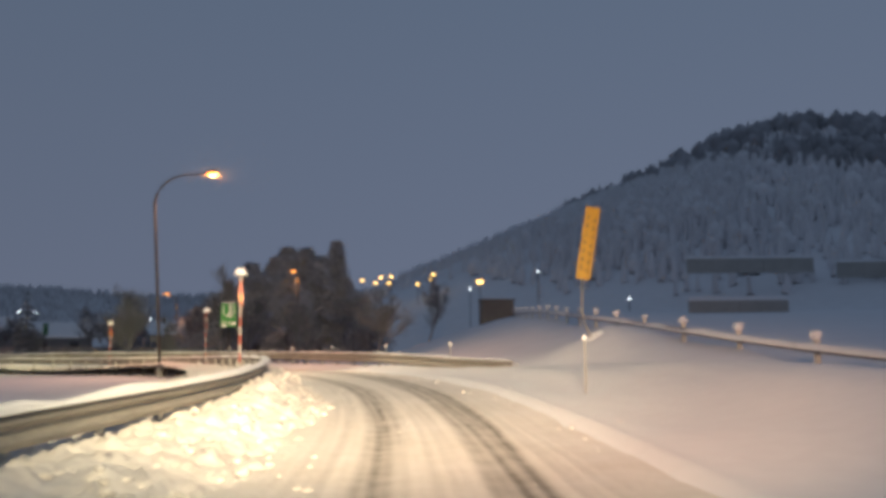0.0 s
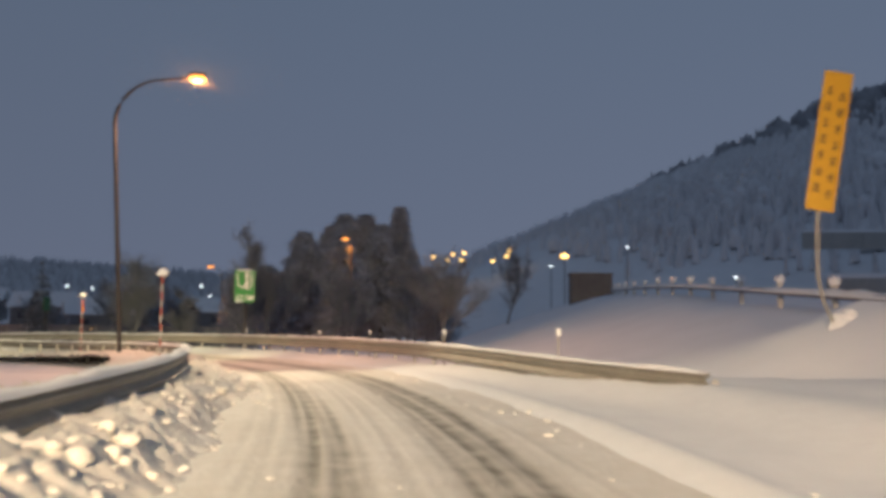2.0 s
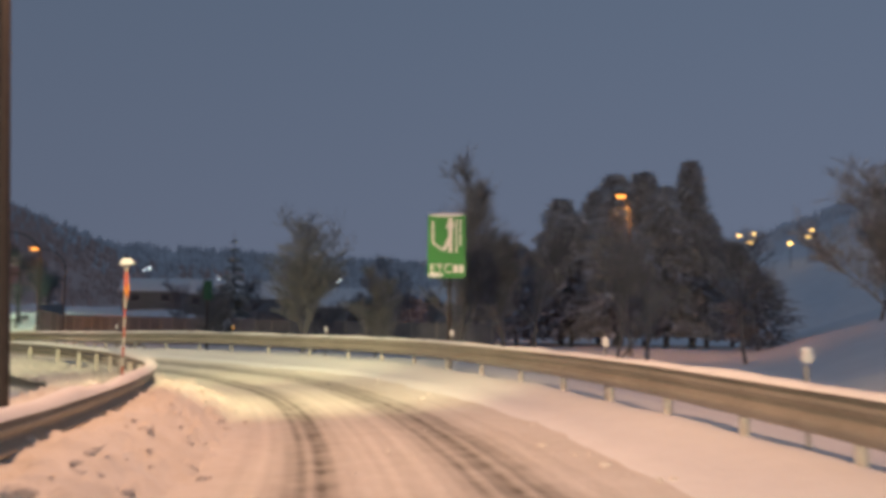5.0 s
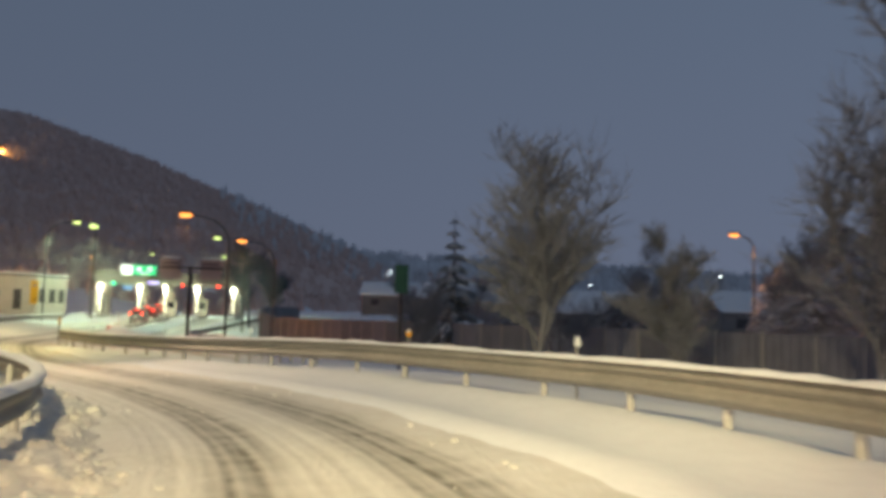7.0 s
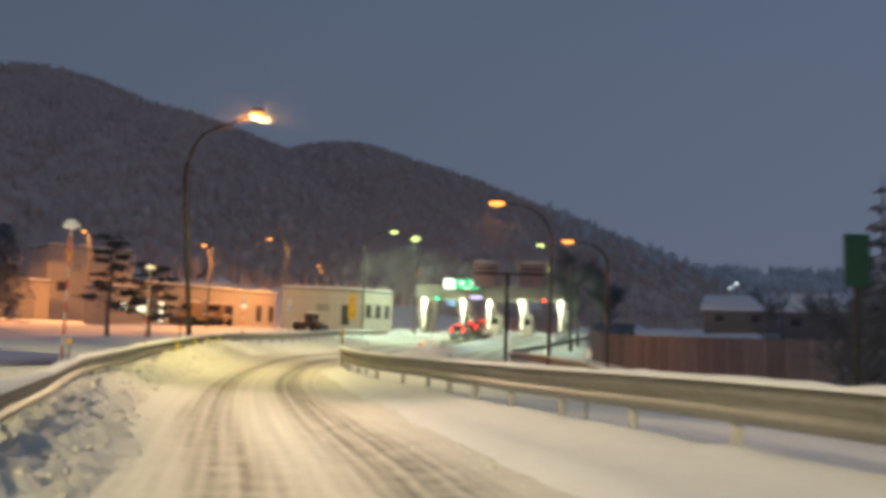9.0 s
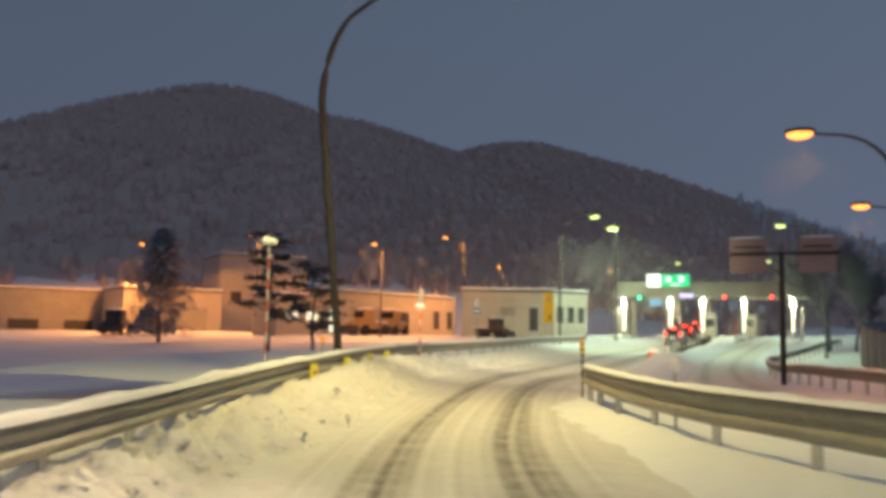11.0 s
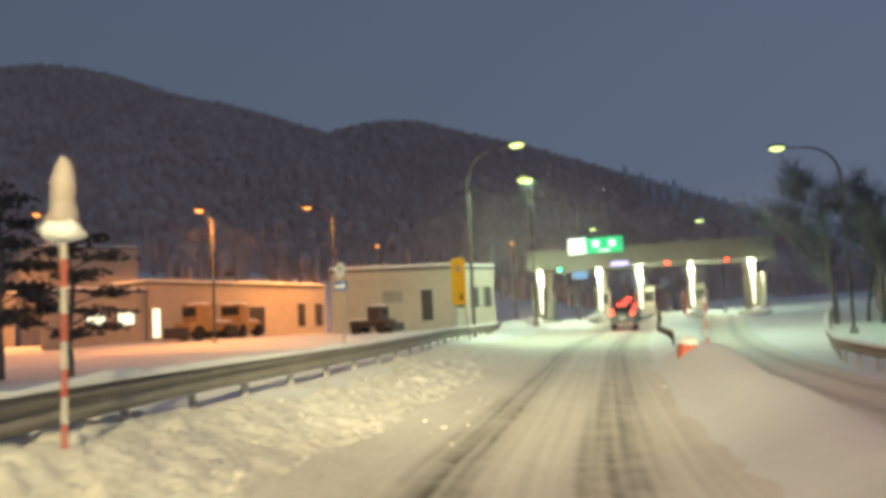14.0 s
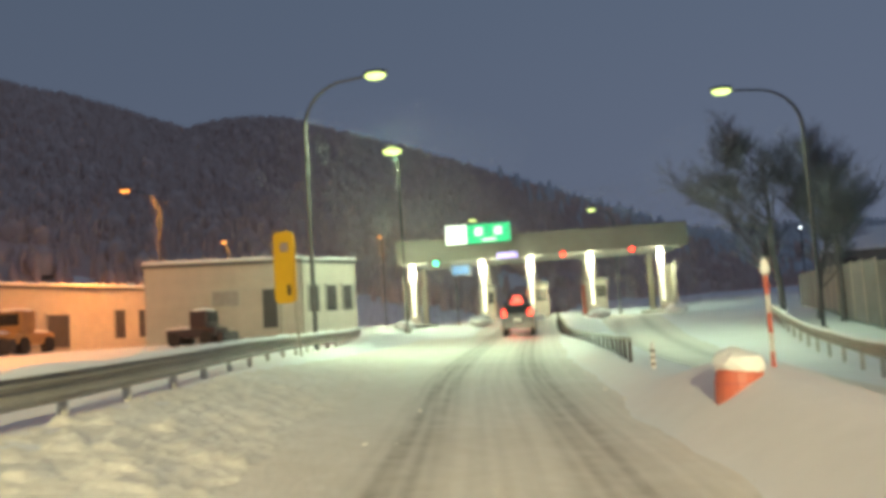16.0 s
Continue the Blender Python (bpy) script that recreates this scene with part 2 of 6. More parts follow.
# ---------------------------------------------------------------- plan: the road's middle line, its height and its bank
# x, y, height of the road, bank in degrees (positive: falls to the left)
LINE = [
    (1.2, -40, -0.5, -0.5), (0.6, -18, -0.4, -0.5), (0, 0, -0.28, -0.5), (-0.47, 7.8, -0.18, 0), (-1.15, 15.2, -0.08, 0.25),
    (-2.46, 22.4, 0.06, 0.6), (-4.9, 30.5, 0.12, 0.7), (-7.9, 38.1, 0.1, 0.85), (-11.2, 44.5, 0.04, 1.1), (-16, 51.2, 0, 1.5),
    (-20.7, 55.6, -0.02, 2), (-26, 58.8, -0.05, 1.95), (-32.1, 60.8, 0, 1.8), (-40, 62.9, -0.04, 1), (-47.9, 65.3, -0.06, 0),
    (-52.9, 67.3, 0.05, -1.2), (-59.5, 70.4, 0.12, -2.7), (-65.3, 73.7, 0.12, -3.5), (-70.6, 77.4, 0.12, -3.5),
    (-78.2, 83, 0.27, -3.4), (-86, 88.7, 0.46, -3.0), (-94, 95, 0.64, -2.0), (-103.5, 103, 0.95, -0.3), (-110, 108.7, 1.4, 0), (-116.5, 114.3, 1.8, 0), (-140, 134, 2.3, 0), (-190, 175, 3, 0)]


def spline(points, step):
    """A smooth line through points, as rows at even steps."""
    p = np.array(points, float)
    out = []
    for i in range(len(p) - 1):
        a, b, c, d = p[max(0, i - 1)], p[i], p[i + 1], p[min(len(p) - 1, i + 2)]
        n = max(2, int(np.linalg.norm(c[:2] - b[:2]) / step * 2))
        for k in range(n):
            t = k / n
            out.append(0.5 * (2 * b + (c - a) * t + (2 * a - 5 * b + 4 * c - d) * t * t + (3 * b - a - 3 * c + d) * t ** 3))
    out = np.array(out + [p[-1]])
    run = np.r_[0, np.cumsum(np.linalg.norm(np.diff(out[:, :2], axis=0), axis=1))]
    even = np.arange(0, run[-1], step)
    return np.stack([np.interp(even, run, out[:, k]) for k in range(out.shape[1])], 1)


ROAD = spline(LINE, 0.5)
ROAD_T = np.gradient(ROAD[:, :2], axis=0)
ROAD_T /= np.linalg.norm(ROAD_T, axis=1)[:, None]


def on_road(s, off, lift=0.0):
    """The place s metres along the middle line and off metres to its left, lift metres over the road."""
    i = np.clip(np.asarray(s, float) / 0.5, 0, len(ROAD) - 1.001)
    k = i.astype(int)
    f = (i - k)[..., None]
    row = ROAD[k] * (1 - f) + ROAD[k + 1] * f
    t = ROAD_T[k] * (1 - f) + ROAD_T[k + 1] * f
    off = np.asarray(off, float)
    x = row[..., 0] - t[..., 1] * off
    y = row[..., 1] + t[..., 0] * off
    z = row[..., 2] - np.tan(np.radians(row[..., 3])) * off + lift
    return np.stack([x, y, z + 0 * x], -1)


def near_road(x, y):
    """For places: metres along, metres to the left, and the height of the banked road there."""
    shape = np.shape(x)
    q = np.stack([np.ravel(x), np.ravel(y)], 1)
    k = np.empty(len(q), int)
    for a in range(0, len(q), 4000):
        k[a:a + 4000] = ((q[a:a + 4000, None] - ROAD[None, ::2, :2]) ** 2).sum(-1).argmin(1) * 2
    v = q - ROAD[k, :2]
    off = ROAD_T[k, 0] * v[:, 1] - ROAD_T[k, 1] * v[:, 0]
    dist = np.hypot(v[:, 0], v[:, 1])
    z = ROAD[k, 2] - np.tan(np.radians(ROAD[k, 3])) * np.clip(off, -7, 7)
    return (k * 0.5).reshape(shape), off.reshape(shape), z.reshape(shape), dist.reshape(shape)


def smooth(a, b, x):
    t = np.clip((x - a) / (b - a), 0, 1)
    return t * t * (3 - 2 * t)


def wave(x, y, size, seed=0.0):
    """Cheap soft unevenness, about -1 to 1."""
    x, y = np.asarray(x) / size + seed, np.asarray(y) / size - seed * 0.7
    return (np.sin(x * 1.3 + 2.1 * np.sin(y * 0.7)) + np.sin(y * 1.7 - 1.3 * np.sin(x * 0.9 + 1)) + np.sin((x + y) * 2.9 + np.sin(x * 2.3))) / 3


def ridge(x, y, points, slope, width):
    """The height of a hill whose crest runs through points (x, y, z)."""
    best = np.zeros(np.shape(x)) - 1e3
    p = np.array(points, float)
    for a, b in zip(p, p[1:]):
        d = b[:2] - a[:2]
        t = np.clip(((x - a[0]) * d[0] + (y - a[1]) * d[1]) / (d @ d), 0, 1)
        far = np.hypot(x - a[0] - t * d[0], y - a[1] - t * d[1])
        best = np.maximum(best, a[2] + (b[2] - a[2]) * t - slope * (np.sqrt(far ** 2 + width ** 2) - width))
    return best


HILL_EAST = [(-60, 420, 6), (-7, 390, 14), (34, 345, 24), (54, 335, 43), (76, 325, 50), (113, 305, 71), (160, 280, 66), (230, 210, 66)]
HILL_WEST = [(-440, -330, 30), (-430, -190, 40), (-405, -70, 55), (-383, 29, 72), (-384, 80, 94), (-378, 122, 84), (-369, 151, 70), (-362, 172, 71), (-355, 192, 75), (-347, 214, 69), (-333, 242, 58),
             (-309, 276, 41), (-284, 303, 25), (-230, 340, 18)]
HILL_NORTH = [(-420, 330, 40), (-300, 470, 36), (-200, 560, 32), (-108, 590, 38), (-43, 598, 34), (60, 640, 34)]
BARRIER = [(16, -12, -1.1), (9.8, 18, 0.05), (6.4, 36, 1.42), (4.6, 60, 2.9), (3.6, 86, 3.9), (6, 120, 5.6)]


def land(x, y):
    """The height of the snow-covered ground."""
    x, y = np.asarray(x, float), np.asarray(y, float)
    s, off, zr, dist = near_road(x, y)
    along = (x + 70) * -0.78 + (y - 77) * 0.62
    base = 1.9 * smooth(5, 55, along) + 0.5 * smooth(60, 140, along) - 0.25
    base = base + 0.18 * wave(x, y, 9) + 0.05 * wave(x, y, 2.3, 4)
    # the outer side of the plaza lies lower until it nears the gate
    base = base - 0.65 * smooth(2, 8, (x + 70) * 0.62 + (y - 77) * 0.78) * np.exp(-((along - 33) / 16) ** 2)
    base = base + 2.0 * smooth(125, 175, y) * smooth(-20, -60, x + 0 * y)
    up = ridge(x, y, BARRIER, 0.32, 0.8) + 0.28
    plateau = smooth(-2, 6, x - np.interp(y, [-12, 18, 36, 60, 86, 120], [16, 9.8, 6.4, 4.6, 3.6, 6]))
    level = 0.28 + np.interp(y, [-12, 18, 36, 60, 86, 120, 200], [-1.1, 0.05, 1.42, 2.9, 3.9, 5.6, 8])
    base = np.maximum(base, np.where(plateau > 0.3, np.minimum(level, level * plateau * 1.4), up))
    base = np.maximum(base, ridge(x, y, HILL_EAST, 0.42, 20))
    base = np.maximum(base, ridge(x, y, HILL_WEST, 0.46, 20))
    base = np.maximum(base, ridge(x, y, HILL_NORTH, 0.3, 30))
    # snow heaped at the foot of the yellow sign
    base = base + 0.8 * np.exp(-((x - 4.9) / 1.7) ** 2 - ((y - 33.4) / 2.2) ** 2)
    far = np.hypot(x + 60, y - 80)
    base = base + 10 * smooth(700, 2500, far)
    w = smooth(4.5, 9, dist)
    return (zr - 0.12) * (1 - w) + base * w


def grid_axis(lo, hi, step, reach):
    mid = list(np.arange(lo, hi + 0.01, step))
    for sign, start in ((1, mid[-1]), (-1, mid[0])):
        d, p = step, start
        while abs(p - start) < reach:
            d *= 1.09
            p += sign * d
            mid.append(p)
    return np.array(sorted(mid))


gx, gy = grid_axis(-190, 45, 1.5, 2400), grid_axis(-40, 170, 1.5, 2400)
mx, my = np.meshgrid(gx, gy)
mz = land(mx, my)
nx = len(gx)
ground_verts = np.stack([mx.ravel(), my.ravel(), mz.ravel()], 1)
ground_faces = [(j * nx + i, j * nx + i + 1, (j + 1) * nx + i + 1, (j + 1) * nx + i) for j in range(len(gy) - 1) for i in range(nx - 1)]
tagged(sheet("ground", ground_verts, ground_faces, SNOW_FIELD, smooth=True), "open ground under fresh blue-grey snow at dusk", "ground", kind="structure")


def strip(name, s0, s1, ds, offs, lift, mat, label, category):
    """A banked strip along the road: offs across, lift(s, off) its height over the road."""
    s = np.arange(s0, s1, ds)
    ss, oo = np.meshgrid(s, offs, indexing="ij")
    v = on_road(ss, oo)
    v[..., 2] += lift(ss, oo)
    n = len(offs)
    faces = [(i * n + j, (i + 1) * n + j, (i + 1) * n + j + 1, i * n + j + 1) for i in range(len(s) - 1) for j in range(n - 1)]
    return tagged(sheet(name, v.reshape(-1, 3), [f[::-1] for f in faces], mat, smooth=True), label, category, kind="structure")


# the two worn wheel bands: metres along, middle and half width of the inner band, then of the outer band
BANDS = ((20, 0.5, 0.2, -0.85, 0.28), (50, 0.48, 0.2, -0.85, 0.28), (64, 0.5, 0.35, -0.9, 0.42), (75, 0.75, 0.32, -1.15, 0.42), (96, 0.6, 0.34, -1.0, 0.48), (100, 0.6, 0.34, -1.15, 0.45),
         (113, 0.12, 0.48, -1.42, 0.58), (117, 0.3, 0.5, -1.35, 0.62), (123, 0.62, 0.5, -1.15, 0.48), (131, 0.55, 0.34, -0.95, 0.40), (140, 0.45, 0.22, -0.78, 0.32), (151, 0.78, 0.36, -0.75, 0.44),
         (164, 0.88, 0.36, -0.98, 0.42), (185, 0.85, 0.4, -0.95, 0.42), (262, 0.85, 0.4, -0.95, 0.42))


def rut_depth(s, off):
    """How far the packed snow is worn towards the dark road, 0 to 1: many fine tyre lines inside two bands."""
    at = [row[0] for row in BANDS]
    lines = np.zeros(np.shape(s))
    for n, (pitch, drift, amount) in enumerate(((0.155, 0.9, 0.5), (0.265, 1.7, 0.6), (0.41, 2.6, 0.4))):
        wander = 0.16 * np.sin(s * 0.055 + n * 2.1) + 0.07 * np.sin(s * 0.17 + n * drift)
        lines = lines + amount * np.sin((off + wander) / pitch * 2 * np.pi + n * 1.3 + 0.8 * np.sin(s * 0.031 * drift))
    lines = np.clip(0.5 + 0.55 * lines, 0, 1)
    d = np.zeros(np.shape(s))
    for k in (1, 3):
        c, w = np.interp(s, at, [row[k] for row in BANDS]), np.interp(s, at, [row[k + 1] for row in BANDS])
        u = (off - c) / w
        d = np.maximum(d, np.exp(-np.abs(u) ** 3.5) * (0.46 + 0.54 * lines))
        # the outer wheels of the bend leave one sharp dark line
        if k == 3:
            d = np.maximum(d, (1 - smooth(74, 92, s)) * np.exp(-((u + 0.85) / 0.3) ** 2))
    d = np.maximum(d, 0.22 * lines * smooth(-2.1, -1.7, off) * smooth(1.6, 1.2, off))
    return np.clip(d * (1 - 0.35 * smooth(146, 165, s)), 0, 1)


def road_lift(s, off):
    return 0.03 - 0.03 * rut_depth(s, off) + 0.010 * wave(s, off, 0.5, 2) + 0.03 * wave(s, off, 2.2) * smooth(1.0, 1.6, np.abs(off))


def road_material():
    m = material("packed_snow_road", (0.84, 0.82, 0.78), 0.75, second=(0.72, 0.69, 0.62), grain=4, coarse=0.5, bump=0.5, bump_scale=14)
    nt = m.node_tree
    bs = nt.nodes["Principled BSDF"]
    old = bs.inputs["Base Color"].links[0].from_socket
    at = nt.nodes.new("ShaderNodeAttribute")
    at.attribute_name = "rut"
    tc = nt.nodes.new("ShaderNodeTexCoord")
    tex = nt.nodes.new("ShaderNodeTexNoise")
    tex.inputs["Scale"].default_value, tex.inputs["Detail"].default_value = 2.5, 6
    nt.links.new(tc.outputs["Object"], tex.inputs["Vector"])
    mul = nt.nodes.new("ShaderNodeMath")
    mul.operation = "MULTIPLY"
    rng = nt.nodes.new("ShaderNodeMapRange")
    rng.inputs["From Min"].default_value, rng.inputs["From Max"].default_value = 0.3, 0.65
    rng.inputs["To Min"].default_value = 0.55
    nt.links.new(tex.outputs[0], rng.inputs["Value"])
    nt.links.new(at.outputs["Fac"], mul.inputs[0])
    nt.links.new(rng.outputs[0], mul.inputs[1])
    mix = nt.nodes.new("ShaderNodeMix")
    mix.data_type = "RGBA"
    nt.links.new(mul.outputs[0], mix.inputs["Factor"])
    nt.links.new(old, mix.inputs["A"])
    mix.inputs["B"].default_value = (0.145, 0.135, 0.108, 1)
    nt.links.new(mix.outputs["Result"], bs.inputs["Base Color"])
    return m


SLUSH = road_material()
OFFS = np.arange(-2.7, 2.2, 0.035)
road = strip("road", 20, 262, 0.4, OFFS, road_lift, SLUSH, "narrow ramp road of packed dirty snow with dark tyre ruts", "road")
ss, oo = np.meshgrid(np.arange(20, 262, 0.4), OFFS, indexing="ij")
attr = road.data.attributes.new("rut", "FLOAT", "POINT")
attr.data.foreach_set("value", np.clip(rut_depth(ss, oo), 0, 1).ravel().astype(np.float32))


# offsets of the left rail and of the right rail along the road: metres along, metres across
LEFT_RAIL = ((20, 4.0), (48, 3.6), (56, 3.1), (68, 2.7), (87, 2.95), (101, 3.0), (106, 2.65), (110, 2.4), (115, 2.35), (120, 2.6), (126, 3.2), (136, 3.2), (142, 3.35), (146, 3.7), (150, 4.2), (155, 4.75), (165, 4.8), (170, 4.95), (180, 5.7), (190, 6.5), (200, 8.0), (203, 8.5))
RIGHT_RAIL = ((67.5, -5.2), (71, -4.3), (78, -3.8), (87, -3.9), (97, -4.2), (106, -5.0), (114, -4.8), (122, -4.2), (128.4, -4.0), (133, -2.9), (136, -2.4), (139.5, -2.2))


def across(table, s):
    return np.interp(s, [a for a, _ in table], [b for _, b in table])


def bank_lift(s, off):
    """Ploughed lumps between the lane and the left rail."""
    edge = across(LEFT_RAIL, s) - 0.2
    foot = 1.35 + 0.25 * np.sin(s * 0.31) + 0.15 * np.sin(s * 0.83 + 1) + 0.6 * smooth(140, 158, s)
    low = smooth(101, 106, s) * (1 - smooth(119, 125, s))
    foot = foot - 0.14 * low
    body = smooth(0, 1, (off - foot) / np.maximum(0.5, edge - foot - 0.1)) * (0.44 + 0.10 * np.sin(s * 0.23)) * (1 - 0.38 * low) * (1 - 0.25 * smooth(150, 162, s))
    lumps = np.zeros(np.shape(s))
    for i in np.ndindex(np.shape(s)):
        p = Vector((s[i] * 1.5, off[i] * 1.5, 0))
        q = p + Vector((noise.noise(p * 2), noise.noise(p * 2 + Vector((7, 3, 1))), 0)) * 0.35
        d = noise.voronoi(q * 2.0)[0]
        e = noise.voronoi(q * 4.4 + Vector((3, 1, 0)))[0]
        lumps[i] = 0.3 * noise.noise(p * 0.8) + 0.75 * max(0.0, 0.55 - d[0]) + 0.85 * max(0.0, 0.5 - e[0]) - 0.2
    rise = smooth(-0.1, 0.4, off - foot)
    fade = (1 - 0.75 * smooth(165, 205, s)) * (1 - 0.25 * smooth(146, 156, s))
    return (body + (0.29 + 0.07 * smooth(124, 132, s) - 0.14 * smooth(146, 158, s)) * lumps * rise) * fade - 0.05 + 0.03 * rise


bank_offs = np.arange(1.0, 4.8, 0.07)
strip("snow_bank", 36, 200, 0.07, bank_offs, bank_lift, SNOW_BANK, "lumpy bank of ploughed snow thrown beside the lane", "snow bank")


def shoulder_lift(s, off):
    near = 1 - smooth(66, 84, s)
    ridge_line = 0.13 * near * np.exp(-((off + 2.62 + 0.08 * np.sin(s * 0.2)) / 0.26) ** 2) + 0.08 * (1 - near) * np.exp(-((off + 2.9) / 0.4) ** 2)
    start = -0.06 + 0.09 * smooth(-2.1, -2.7, off)
    rise = np.interp(s, [20, 40, 60, 70, 78, 300], [1.0, 0.9, 0.75, 0.3, 0.0, 0.0]) * smooth(-3.4, -8.6, off)
    rail = np.interp(s, [58, 66, 70, 76, 84], [0.0, 0.2, 0.22, 0.2, 0.17]) * (1 - smooth(138, 144, s)) * np.exp(-((off - across(RIGHT_RAIL, s)) / 0.75) ** 2)
    # the divider's mound of snow before the crash drum, and the low ridge under the rubber posts
    mound = (0.47 * smooth(142, 161, s) * (1 - smooth(167.0, 171, s)) + 0.24 * smooth(162, 168, s) * (1 - smooth(192, 204, s))) * smooth(-1.5, -3.1, off) * (1 - smooth(-3.5, -4.8, off))
    for c_s, c_o, c_h in ((147.6, -2.3, 0.22), (149.0, -2.7, 0.26), (150.4, -3.2, 0.2), (146.0, -2.0, 0.14), (141.2, -2.6, 0.16)):
        mound = mound + c_h * np.exp(-((s - c_s) / 0.8) ** 2 - ((off - c_o) / 0.4) ** 2)
    return (start + ridge_line * (0.75 + 0.25 * np.sin(s * 0.13)) + rise + rail + mound + 0.04 * wave(s, off, 1.3, 1) * smooth(-2.5, -3.5, off)
            + (0.015 + 0.05 * np.exp(-((off + 2.1) / 0.3) ** 2) * smooth(128, 134, s) * (1 - smooth(150, 156, s))) * wave(s, off, 0.3, 3) - 0.12 * smooth(-6.5, -9.0, off) - 0.9 * smooth(146, 156, s) * smooth(-4.4, -5.6, off))


strip("snow_shoulder", 20, 262, 0.4, np.arange(-9.0, -1.4, 0.15), shoulder_lift, SNOW, "smooth fresh snow on the outer shoulder of the road", "snow")


def verge_lift(s, off):
    """Snow lying under and behind the left rail on the way to the gate."""
    rail = across(LEFT_RAIL, s)
    return -0.14 + 0.36 * smooth(-1.6, -0.4, off - rail) * (1 - 0.9 * smooth(1.5, 4.0, off - rail)) + 0.03 * wave(s, off, 1.1, 2)


strip("snow_verge", 140, 222, 0.5, np.arange(2.6, 12.0, 0.25), verge_lift, SNOW, "drift of snow under the inner rail near the gate", "snow")


def loose_lumps(count, seed):
    """Small lumps of snow fallen on the lane and its edges, in one mesh."""
    rng = random.Random(seed)
    bm = bmesh.new()
    for k in range(count):
        at = rng.uniform(42, 185)
        off = rng.choice((rng.uniform(-2.5, -1.7), rng.uniform(-3.3, -2.0), rng.uniform(0.95, 1.5), rng.gauss(-0.2, 0.5)))
        r = rng.uniform(0.008, 0.02) if -1.6 < off < 0.95 else rng.uniform(0.015, 0.05)
        p = on_road(np.array([at]), np.array([off]), 0.03)[0]
        blob(bm, (r * rng.uniform(0.8, 1.5), r, r * rng.uniform(0.5, 0.8)), tuple(p), seed=k, rough=0.5, level=1)
    ob = part("snow_lumps", bm, SNOW_BANK)
    return tagged(ob, "small loose lumps of snow scattered on the lane", "snow lumps", kind="stuff")


loose_lumps(420, 12)


def bank_clods(count, seed):
    """Clods thrown up by the plough, lying half sunk in the bank, in one mesh."""
    rng = random.Random(seed)
    at = np.array([44 + 118 * rng.random() ** 1.15 for _ in range(count)])
    rail = across(LEFT_RAIL, at) - 0.4
    foot = 1.4 + 0.25 * np.sin(at * 0.31) + 0.15 * np.sin(at * 0.83 + 1) + 0.6 * smooth(140, 158, at)
    off = foot + (rail - foot) * np.array([rng.random() ** 1.2 for _ in range(count)])
    place = on_road(at, off)
    place[:, 2] += bank_lift(at, off)
    bm = bmesh.new()
    for k, p in enumerate(place):
        soft = 1 - 0.35 * float(smooth(130, 160, at[k]))
        r = rng.choice((rng.uniform(0.025, 0.05), rng.uniform(0.03, 0.065), rng.uniform(0.04, 0.09))) * soft
        blob(bm, (r * rng.uniform(0.9, 1.5), r * rng.uniform(0.8, 1.2), r * rng.uniform(0.55, 0.9)), (p[0], p[1], p[2] - r * 0.1), seed=k * 0.37, rough=0.7, level=1 if r < 0.07 else 2)
    for f in bm.faces:
        f.smooth = True
    return tagged(part("snow_clods", bm, SNOW_BANK), "rounded clods of ploughed snow on the bank", "snow clods", kind="stuff")


bank_clods(1300, 31)


# ---------------------------------------------------------------- guard rails
def beam_profile():
    pts = []
    for k in range(15):
        u = k / 14
        pts.append((0.045 * math.sin(u * 2 * math.pi * 2 - math.pi / 2) + 0.02, -0.175 + 0.35 * u))
    return pts


def rail_panel(name, parent, p0, p1, side, top, tall, mat):
    """A wave-beam panel from p0 to p1, its face towards the road."""
    verts, faces = [], []
    d = Vector(p1) - Vector(p0)
    n = Vector((-d.y, d.x, 0)).normalized() * -side
    prof = [(a, b * tall / 0.35) for a, b in beam_profile()]
    for p in (p0, p1):
        for a, b in prof:
            verts.append(Vector(p) + n * a + Vector((0, 0, top - tall / 2 + b)))
        for a, b in prof:
            verts.append(Vector(p) + n * (a - 0.012) + Vector((0, 0, top - tall / 2 + b)))
    m = len(prof)
    for i in range(m - 1):
        faces.append((i, i + 1, 2 * m + i + 1, 2 * m + i))
        faces.append((m + i + 1, m + i, 3 * m + i, 3 * m + i + 1))
    faces += [(0, 2 * m, 3 * m, m), (m - 1, 2 * m - 1, 4 * m - 1, 3 * m - 1)]
    return sheet(name, verts, faces, mat, parent, True)


def snow_cap(name, pts, width, height, mat, parent, seed=0):
    """A soft ridge of snow lying along points."""
    verts, faces = [], []
    k = 6
    for i, p in enumerate(pts):
        a, b = Vector(pts[max(0, i - 1)]), Vector(pts[min(len(pts) - 1, i + 1)])
        d = (b - a).normalized()
        s = Vector((-d.y, d.x, 0)).normalized()
        h = height * (0.65 + 0.5 * noise.noise(Vector((i * 0.23, seed, 0))) + 0.35 * noise.noise(Vector((i * 0.9, seed, 3))))
        if i in (0, len(pts) - 1):
            h *= 0.2
        for j in range(k + 1):
            u = math.pi * j / k
            verts.append(Vector(p) + s * (width * math.cos(u)) + Vector((0, 0, max(0.004, h) * math.sin(u))))
    for i in range(len(pts) - 1):
        for j in range(k):
            q = i * (k + 1) + j
            faces.append((q, q + 1, q + k + 2, q + k + 1))
    return sheet(name, verts, faces, mat, parent, True)


POST_MESH = {}


